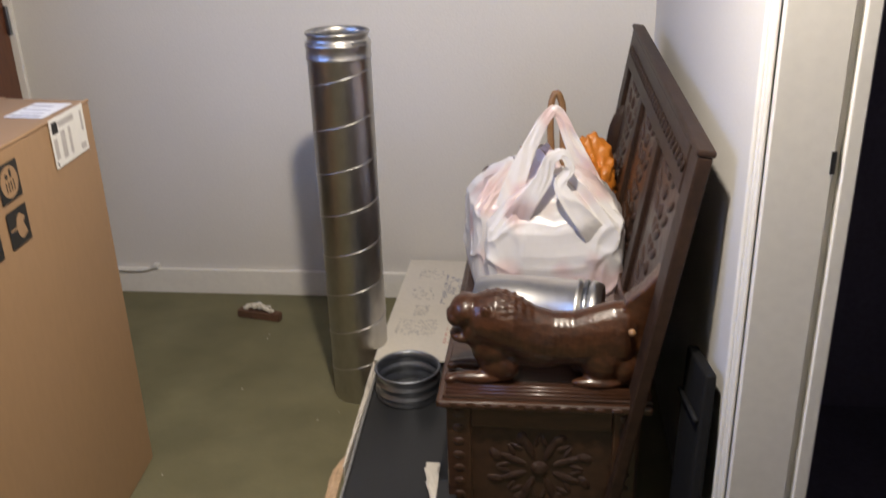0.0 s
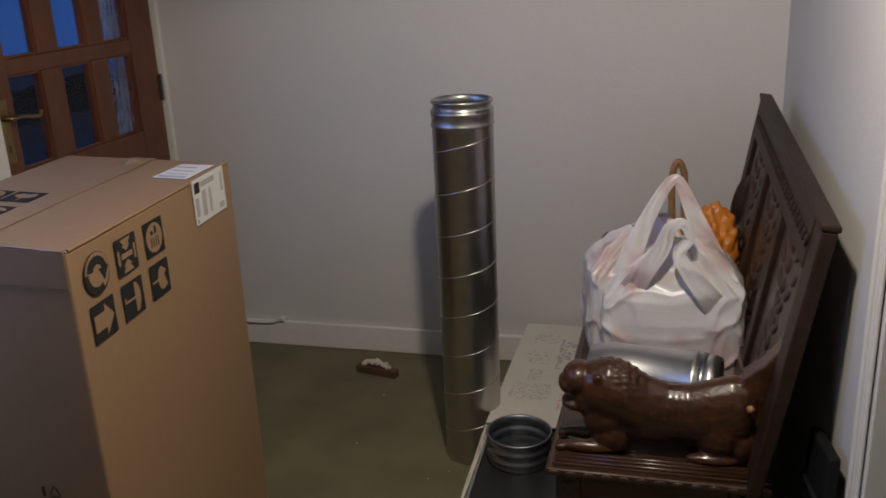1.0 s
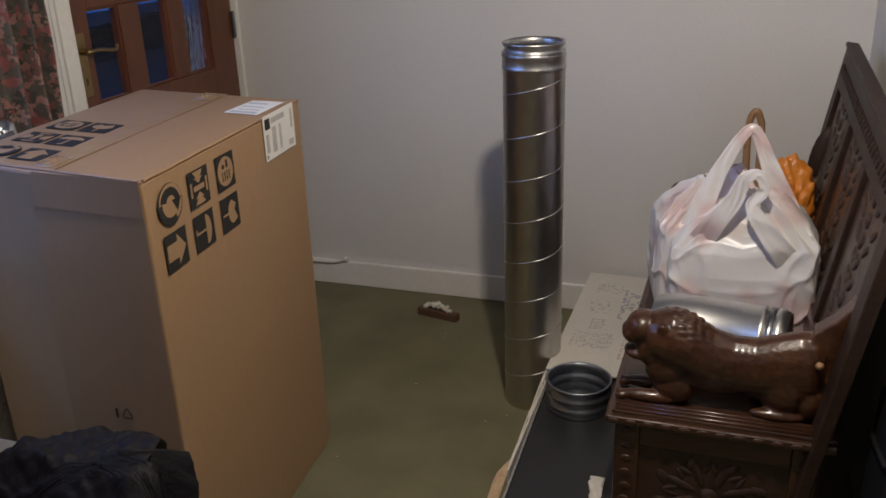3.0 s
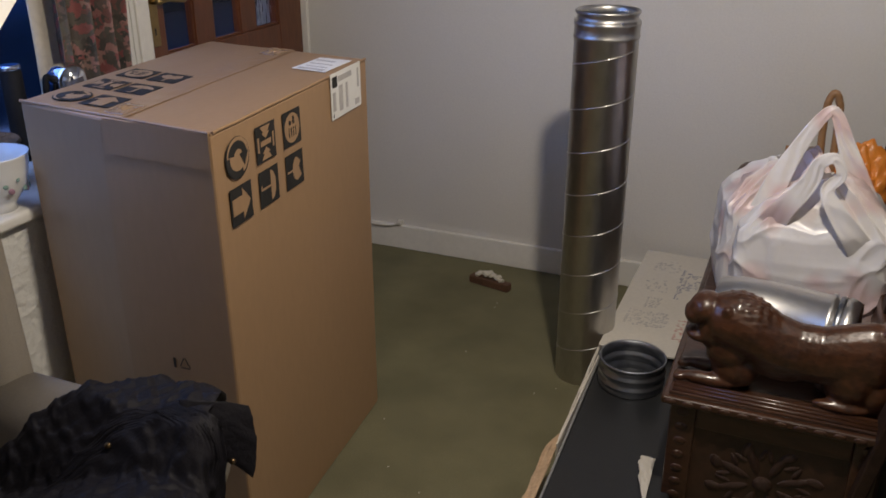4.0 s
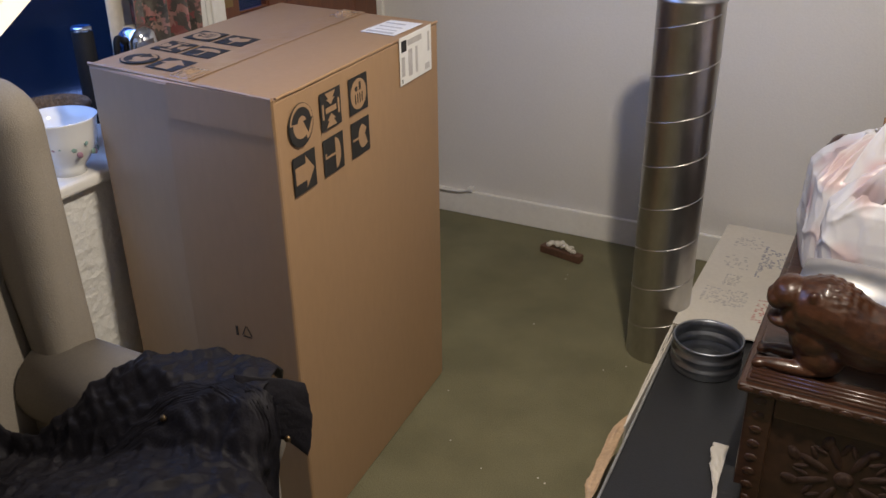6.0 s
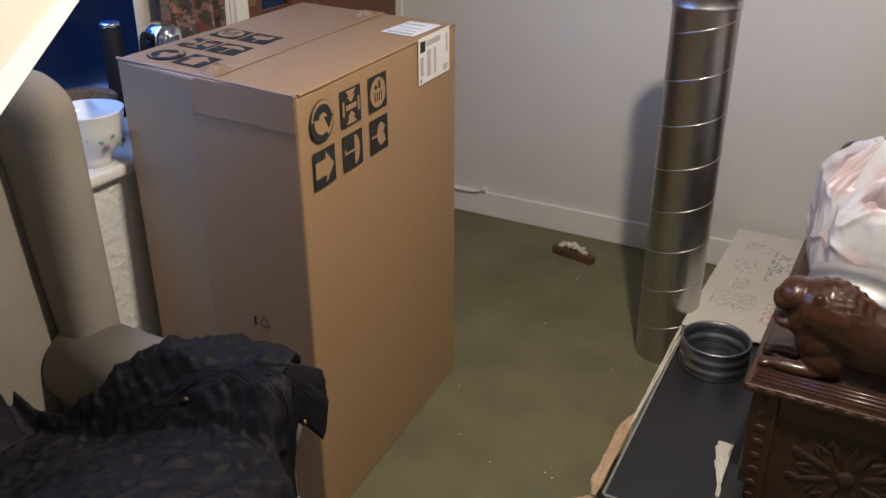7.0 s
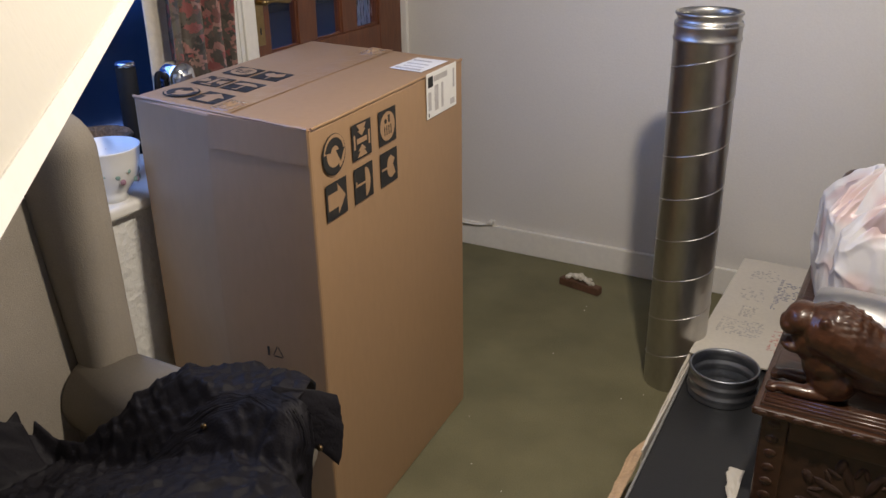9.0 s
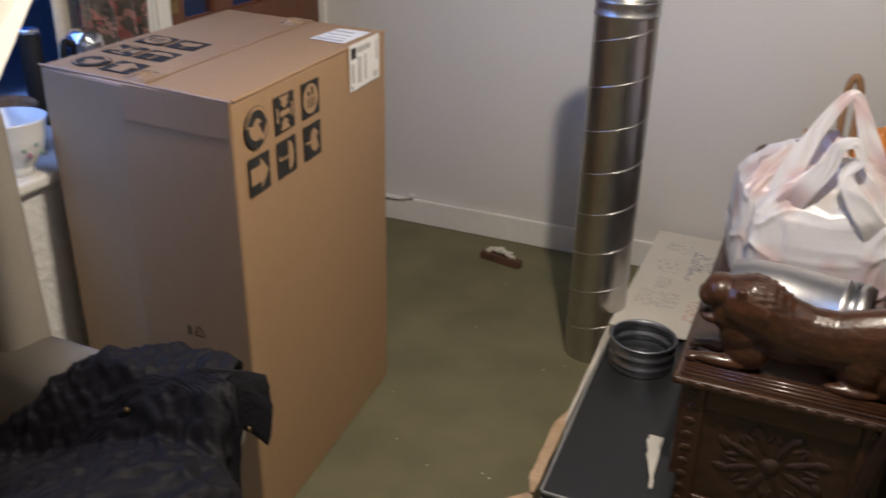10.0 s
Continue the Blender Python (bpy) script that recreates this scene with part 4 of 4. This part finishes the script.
# back: leaning frame, three carved panels
BACK = pose(SX1 - 0.013, 1.27, SZ, 0, 0, 1.0) @ pose(0, 0, 0, 0, 9.0, 0) @ pose(0, 0, 0, 2.3, 0, 0) @ pose(0, -1.27, 0)
BZ = 0.560
b = None
for q in ((SY0 - 0.03, -0.40, SY0 + 0.045, BZ), (SY1 + 0.02, -0.40, SY1 + 0.095, BZ)):
    b = cuboid(-0.014, q[0], q[1], 0.014, q[2], q[3], 0.004, bm=b)
    part("back_stile", b, OAK_BACK, bench).matrix_basis = BACK
    b = None
PW = (SY1 - SY0 - 0.025) / 3


def back_part(name, bm, mt, label="", smooth=False):
    part(name, bm, mt, bench, label, smooth).matrix_basis = BACK


back_part("top_rail", cuboid(-0.016, SY0 + 0.045, BZ - 0.105, 0.014, SY1 + 0.02, BZ, 0.005), OAK_BACK)
back_part("cap", cuboid(-0.019, SY0 - 0.032, BZ, 0.018, SY1 + 0.10, BZ + 0.014, 0.005, 3), OAK_BACK)
back_part("lower_rail", cuboid(-0.016, SY0 + 0.045, 0.0, 0.022, SY1 + 0.02, 0.07, 0.004), OAK)
for k in range(1, 3):
    y = SY0 + 0.035 + k * PW
    back_part("muntin", cuboid(-0.016, y - 0.028, 0.07, 0.014, y + 0.028, BZ - 0.105, 0.004), OAK_BACK)
for k in range(3):
    yc = SY0 + 0.035 + (k + 0.5) * PW
    field = part("back_panel", cuboid(-0.004, yc - PW / 2 + 0.02, 0.06, 0.012, yc + PW / 2 - 0.02, BZ - 0.09), OAK_PANEL, bench, "worn carved foliage panel")
    field.matrix_basis = BACK
    leaves = []
    for j in range(9):
        z = 0.12 + j * 0.046
        for s in (-1, 1):
            leaves.append(((-0.004, yc + s * (0.05 + 0.035 * math.sin(j * 1.3)), z), (0.007, 0.030, 0.012), (s * 35, 0, 0)))
        leaves.append(((-0.004, yc, z), (0.008, 0.014, 0.019), (0, 0, 0)))
    studs("carved_leaf", leaves, OAK_PANEL, field)
studs("carved_lunette", [((-0.018, SY0 + 0.06 + k * 0.0365, BZ - 0.05), (0.005, 0.011, 0.016), (30, 0, 0)) for k in range(30)], OAK_BACK, bench, BACK)


def lion(y, name):
    """A crouching beast that makes one arm, head over the seat's front edge, with the rear rising into the back."""
    b = None
    # spine stations: along, height, half width, half height
    spine = [(0.036, 0.152, 0.054, 0.058), (0.066, 0.150, 0.062, 0.068), (0.100, 0.138, 0.061, 0.068), (0.140, 0.118, 0.054, 0.064), (0.185, 0.106, 0.049, 0.062), (0.235, 0.106, 0.049, 0.063),
             (0.280, 0.114, 0.051, 0.070), (0.320, 0.120, 0.051, 0.076), (0.345, 0.116, 0.049, 0.080)]
    for (x0, z0, w0, h0), (x1, z1, w1, h1) in zip(spine, spine[1:]):
        for t in (0.0, 0.25, 0.5, 0.75):
            b = blob(b, (x0 + (x1 - x0) * t, 0, z0 + (z1 - z0) * t), (0.036, w0 + (w1 - w0) * t, h0 + (h1 - h0) * t), seg=16)
    for px, pz, sx, sy, sz, ry in (
            (0.000, 0.172, 0.036, 0.044, 0.034, -18), (-0.018, 0.156, 0.026, 0.038, 0.024, 0), (-0.034, 0.164, 0.010, 0.018, 0.010, 0), (-0.008, 0.110, 0.030, 0.036, 0.016, 8),
            (0.022, 0.125, 0.036, 0.042, 0.046, 0), (0.060, 0.085, 0.052, 0.048, 0.056, 0), (0.074, 0.046, 0.052, 0.046, 0.050, 0),
            (0.160, 0.080, 0.080, 0.042, 0.046, 0), (0.300, 0.070, 0.060, 0.050, 0.075, 0), (0.345, 0.050, 0.040, 0.044, 0.055, 0), (0.378, 0.070, 0.032, 0.036, 0.085, 0)):
        b = blob(b, (px, 0, pz), (sx, sy, sz), (0, ry, 0))
    # short nicks that stand for the mane
    for ring in range(6):
        x = 0.052 + 0.017 * ring
        w, h, zc = 0.058 - 0.0016 * abs(ring - 2) ** 2, 0.062 - 0.0016 * abs(ring - 2) ** 2, 0.157 - 0.0045 * max(0, ring - 1)
        for k in range(18):
            g = radians(-40 + 260 * (k + 0.5 * (ring % 2)) / 18)
            b = blob(b, (x, 0.985 * w * math.cos(g), zc + 0.985 * h * math.sin(g)), (0.0085, 0.0030, 0.0030), (0, 10, 0), 8)
    # flat board behind the rump that sweeps up against the back
    b = prism([(0.32, 0.0), (0.405, 0.0), (0.437, 0.31), (0.420, 0.305), (0.402, 0.268), (0.375, 0.235), (0.340, 0.205)], 0.05, pose(0, 0.025, 0, 90, 0, 0), b)
    for s in (-1, 1):
        b = blob(b, (0.022, s * 0.030, 0.017), (0.066, 0.017, 0.015))
        b = blob(b, (0.046, s * 0.047, 0.188), (0.010, 0.007, 0.012))
        b = blob(b, (0.000, s * 0.026, 0.190), (0.009, 0.008, 0.006))
        b = blob(b, (0.285, s * 0.032, 0.014), (0.055, 0.017, 0.013))
        for toe in (-1, 0, 1):
            b = blob(b, (-0.036, s * 0.030 + toe * 0.010, 0.013), (0.014, 0.006, 0.010), (0, 0, 0), 10)
    ob = part(name, b, OAK_LION, bench, "glossy carved lion forming the arm", True)
    ob.matrix_basis = pose(SX0 + 0.062, y, SZ)
    r = ob.modifiers.new("fuse", "REMESH")
    r.mode, r.voxel_size, r.use_smooth_shade = "VOXEL", 0.0034, True
    s = ob.modifiers.new("soften", "SMOOTH")
    s.factor, s.iterations = 0.5, 6
    return ob


lion(SY0 + 0.075, "lion_arm")
lion(SY1 - 0.075, "lion_arm")
part("dowel", lathe([(0, 0.010), (0.006, 0.008), (0.008, 0.003), (0.008, 0)], 20, pose(0.355, SY0 + 0.025, SZ + 0.15, 90, 0, 0)), PALE_WOOD, bench, "pale turned dowel knob", True)

part("scroll_end", blob(None, (0.400, SY1 - 0.01, SZ + 0.28), (0.040, 0.020, 0.105), (0, 8, 0)), OAK_BACK, bench, "dark carved scroll beside the back", True)

# ---- things on the bench ----
red = thing("duct_reducer", 0.01, 1.565, SZ, -9, label="shiny steel duct length lying on the bench seat", category="duct fitting")
R = 0.080
part("tube", lathe([(R - 0.014, 0.0), (R - 0.010, 0.01), (R - 0.002, 0.05), (R, 0.11), (R, 0.235), (R + 0.004, 0.240), (R + 0.004, 0.248), (R - 0.003, 0.254), (R - 0.003, 0.268), (R + 0.003, 0.275), (R + 0.002, 0.283), (R - 0.006, 0.300), (R - 0.008, 0.300), (R - 0.008, 0.02), (R - 0.016, 0.0)], 72, pose(0, 0, R + 0.006, 0, 90, 0)), STEEL_BRIGHT, red, smooth=True)
part("seam", lathe([(R + 0.0005, 0.256), (R + 0.003, 0.262), (R + 0.0005, 0.268)], 72, pose(0, 0, R + 0.006, 0, 90, 0)), STEEL_DARK, red, "dull ring seam", True)

bag = thing("carrier_bag", 0.195, 1.86, SZ, label="full white plastic carrier bag with pink print on the bench", category="carrier bag")


def sack(w, d, h, seed, top, rim=0.60, box=0.26):
    """A bag drawn over a carton: flat sides and corners below, then film pleated straight up to a short gather."""
    def f(u, v):
        a = 2 * math.pi * u
        ca, sa = math.cos(a), math.sin(a)
        x, y = math.copysign(abs(ca) ** box, ca), math.copysign(abs(sa) ** box, sa)
        sag = 0.020 * (1 - abs(x)) * (1 if y < 0 else 0)
        slope = 0.012 * x
        if v < 0.55:
            s = v / 0.55
            p = Vector((w * x * (1 + 0.035 * math.sin(s * math.pi)), d * y * (1 + 0.05 * math.sin(s * math.pi)), (h * rim - sag + slope) * s))
        else:
            s = (v - 0.55) / 0.45
            e = 1 - (1 - s) ** 1.15
            edge = Vector((w * x, d * y, h * rim - sag + slope))
            p = edge.lerp(Vector((top[0] + 0.040 * ca, top[1] + 0.014 * sa, h * (0.95 + 0.05 * ca))), e)
            p.z += 0.010 * math.sin(s * math.pi) - 0.030 * math.sin(s * math.pi) * (1 - abs(x)) ** 2
        pleat = abs(((u * 13 + 0.45 * noise.noise((u * 9, seed, 0)) + seed) % 1.0) - 0.5) * 2 - 0.5
        rise = min(1.0, max(0.0, (v - 0.52) / 0.15)) * (1 - 0.55 * max(0.0, (v - 0.75) / 0.25))
        t1 = max(0.0, 1 - 4 * abs(noise.noise((x * 1.0 + 1.1 * v + seed, y * 1.0, v * 2.4 - x))))
        t2 = max(0.0, 1 - 4 * abs(noise.noise((x * 2.1 - 2.6 * v, y * 2.1 + seed, v * 2.0 + x * 1.4))))
        t3 = max(0.0, 1 - 3 * abs(noise.noise((x * 4.6 + v * 5, y * 4.6, seed + v * 4))))
        low = min(1.0, v / 0.12)
        out = (0.016 * pleat * rise + 0.006 * t1 * t1 + 0.007 * t2 * t2 + 0.002 * t3) * low
        n = Vector((x * 0.9, y * 0.9, 0.1 + 0.6 * min(1, max(0, (v - 0.45) / 0.2)))).normalized()
        p += n * out
        return Vector((p.x, p.y, max(0.001, p.z)))
    b = sheet(220, 110, f)
    bmesh.ops.remove_doubles(b, verts=b.verts, dist=1e-5)
    return b


part("sack", sack(0.172, 0.108, 0.355, 2.0, (0.0, -0.03)), BAG, bag, smooth=True)
back_sack = part("sack", sack(0.130, 0.10, 0.375, 6.3, (0.03, 0.0), 0.66), BAG, bag, smooth=True)
back_sack.matrix_basis = pose(-0.100, 0.085, 0, 0, 0, 12)


def strap(points, wide, narrow, seed):
    """Flat film, wide where it leaves the bag and drawn narrow where it is held."""
    pts = smooth_path(points, 10)
    n = len(pts) - 1

    def f(u, v):
        i = min(n, int(round(u * n)))
        d = (pts[min(n, i + 1)] - pts[max(0, i - 1)]).normalized()
        side = d.cross(Vector((0.15, -1, 0.25))).normalized()
        wd = narrow + (wide - narrow) * abs(2 * u - 1) ** 1.8
        fold = 0.0012 * abs(((v * 2.0 + 0.3 * noise.noise((u * 3, seed, 0))) % 1.0) - 0.5) * wd / 0.04 + 0.012 * (0.3 - abs(noise.noise((u * 7 + v * 1.5, v * 1.3 - u * 2, seed)))) * min(1, wd / 0.05)
        return pts[i] + side * wd * (v - 0.5) + Vector((0, -fold, 0.25 * fold))
    return sheet(n, 14, f, 0.0006)


part("handle", strap([(-0.125, -0.02, 0.20), (-0.105, -0.015, 0.30), (-0.065, 0.0, 0.40), (-0.022, 0.01, 0.478), (0.004, 0.015, 0.484), (0.035, 0.01, 0.42), (0.075, 0.0, 0.33), (0.11, -0.01, 0.24)], 0.085, 0.026, 1), BAG, bag, "stretched bag handle", True)
part("handle", strap([(-0.115, -0.075, 0.195), (-0.075, -0.105, 0.275), (-0.03, -0.105, 0.345), (-0.014, -0.105, 0.395), (0.018, -0.105, 0.408), (0.034, -0.105, 0.37), (0.010, -0.112, 0.335), (0.035, -0.122, 0.29), (0.085, -0.118, 0.225), (0.130, -0.075, 0.15)], 0.075, 0.024, 5), BAG, bag, "knotted bag handle", True)

stick = thing("bentwood_handle", 0.195, 2.17, SZ, label="bent pale wooden handle sticking up behind the bag", category="wooden handle")
part("bow", tube(smooth_path([(0.0, 0, 0.0), (-0.008, 0, 0.25), (-0.014, 0, 0.38), (-0.012, 0, 0.44), (0.000, 0, 0.468), (0.014, 0, 0.45), (0.022, 0, 0.38), (0.028, 0, 0.0)], 8), 0.010, 12), PALE_WOOD, stick, smooth=True)
part("bar", tube([(-0.10, 0.0, 0.300), (-0.01, 0.0, 0.305)], 0.012, 12), PALE_WOOD, stick, smooth=True)

orange = thing("orange_bag", 0.292, 2.18, SZ, label="crumpled orange plastic bag against the bench back", category="plastic bag")


def crumple(u, v):
    a, t = 2 * math.pi * u, math.pi * v
    d = Vector((math.cos(a) * math.sin(t), math.sin(a) * math.sin(t), -math.cos(t)))
    k = 0.86 + 0.30 * noise.noise(d * 1.5 + Vector((5, 2, 1))) + 0.16 * abs(noise.noise(d * 3.2 + Vector((3, 1, 2)))) + 0.05 * noise.noise(d * 7)
    return Vector((d.x * 0.108 * k * (0.85 + 0.15 * d.z), d.y * 0.080 * k, max(0.0, 0.17 + d.z * 0.172 * k)))


b = sheet(70, 50, crumple)
bmesh.ops.remove_doubles(b, verts=b.verts, dist=1e-5)
part("film", b, ORANGE, orange, smooth=True)

# ---- window sill things ----
bowl = thing("china_bowl", -1.452, 0.906, WZ0, label="white footed china bowl with small floral sprigs on the sill", category="bowl")
prof = [(0.0, 0.004), (0.045, 0.002), (0.047, 0.0), (0.050, 0.0), (0.048, 0.018), (0.060, 0.034), (0.088, 0.070), (0.098, 0.115), (0.104, 0.160), (0.107, 0.166), (0.103, 0.166), (0.094, 0.118), (0.083, 0.072), (0.055, 0.040), (0, 0.034)]
BOWL = Matrix.Diagonal((0.755, 0.755, 0.755, 1))
part("body", lathe(prof, 72, BOWL), CHINA, bowl, smooth=True)
random.seed(9)
for k in range(34):
    a = radians(190 + k * 13 + random.uniform(-6, 6))
    z = random.uniform(0.060, 0.128)
    r = 0.0985 if z > 0.1 else 0.0915
    b = blob(None, (r * math.cos(a), r * math.sin(a), z), (0.003, random.uniform(0.006, 0.013), random.uniform(0.004, 0.009)), (random.uniform(-50, 50), 0, math.degrees(a)), 10)
    b.transform(BOWL)
    part("sprig", b, LEAF if k % 3 else FLOWER, bowl, smooth=True)
bot = thing("black_bottle", -1.68, 1.200, WZ0, label="tall slim black container standing on the sill", category="bottle")
part("body", lathe([(0, 0), (0.026, 0), (0.027, 0.01), (0.026, 0.224), (0.022, 0.228), (0, 0.228)], 32), BLACK_PLASTIC, bot, smooth=True)
part("cap", lathe([(0.024, 0.229), (0.026, 0.234), (0.022, 0.240), (0, 0.240)], 32), CHROME, bot, "pale metal cap", True)
ket = thing("chrome_flask", -1.62, 1.318, WZ0, label="small polished chrome jug with a black handle", category="jug")
part("body", lathe([(0, 0), (0.045, 0), (0.048, 0.02), (0.048, 0.180), (0.044, 0.208), (0.03, 0.224), (0, 0.229)], 40), CHROME, ket, smooth=True)
part("handle", tube(smooth_path([(0.0, -0.045, 0.190), (0.0, -0.066, 0.204), (0.0, -0.074, 0.17), (0.0, -0.070, 0.11), (0.0, -0.047, 0.08)], 6), 0.008, 10), BLACK_PLASTIC, ket, "black jug handle", True)

# ---- small things by the far wall ----
sc = thing("timber_scrap", -0.868, 2.458, 0, -12, label="broken red-brown timber scrap with plaster lumps on the carpet", category="debris")
part("timber", cuboid(-0.085, -0.016, 0, 0.085, 0.016, 0.030, 0.003, 1, m=None), TIMBER, sc)
random.seed(12)
b = None
for k in range(26):
    x = random.gauss(-0.01, 0.03)
    b = blob(b, (x, random.uniform(-0.012, 0.014), 0.034 + 0.018 * max(0, 1 - abs(x + 0.005) / 0.06)), (random.uniform(0.006, 0.014), 0.009, random.uniform(0.004, 0.010)), (random.uniform(-40, 40), random.uniform(-40, 40), 0), 8)
part("plaster", b, PLASTER, sc, "pale plaster lumps")
cab = thing("wall_cable", 0, YF - 0.02, 0, label="thin white cable lying on the skirting board", category="cable")
part("lead", tube(smooth_path([(-1.70, -0.006, 0.098), (-1.55, -0.008, 0.100), (-1.43, -0.010, 0.099), (-1.37, -0.008, 0.103), (-1.335, -0.004, 0.118)], 8), 0.004, 8), WHITE_PLASTIC, cab, smooth=True)
part("clip", cuboid(-1.345, -0.012, 0.108, -1.325, 0.018, 0.124, 0.003), WHITE_PLASTIC, cab)
tray = thing("wicker_tray", -1.60, 1.015, WZ0, label="small round brown wicker dish behind the bowl", category="dish")
part("rim", lathe([(0, 0.003), (0.05, 0.003), (0.066, 0.020), (0.078, 0.062), (0.084, 0.066), (0.080, 0.071), (0.073, 0.062), (0.060, 0.022), (0.046, 0.010), (0, 0.010)], 40, Matrix.Diagonal((1, 1, 1.5, 1))), WICKER, tray, smooth=True)
stand = thing("folded_stand", 0.455, 1.16, 0, label="dark folded stand leaning between the bench and the wall", category="folded stand")
part("panel", cuboid(-0.012, -0.10, 0.0, 0.012, 0.10, 0.56, 0.006, m=pose(0, 0, 0, -12, 4, 0)), BLACK_PLASTIC, stand)
for z in (0.10, 0.46):
    part("hinge_bar", tube([(-0.016, -0.095, z), (-0.016, 0.095, z)], 0.006, 10), BLACK_PLASTIC, stand, smooth=True).matrix_basis = pose(0, 0, 0, -12, 4, 0)
# lint on the carpet
random.seed(21)
b = None
for k in range(11):
    x, y = random.uniform(-0.85, -0.38), random.uniform(1.0, 2.4)
    b = blob(b, (x, y, 0.001), (random.uniform(0.002, 0.004), random.uniform(0.0015, 0.003), 0.001), (0, 0, random.uniform(0, 180)), 6)
tagged(mesh_ob("carpet_lint", b, PLASTER), "pale lint specks on the green carpet", "lint", kind="stuff")
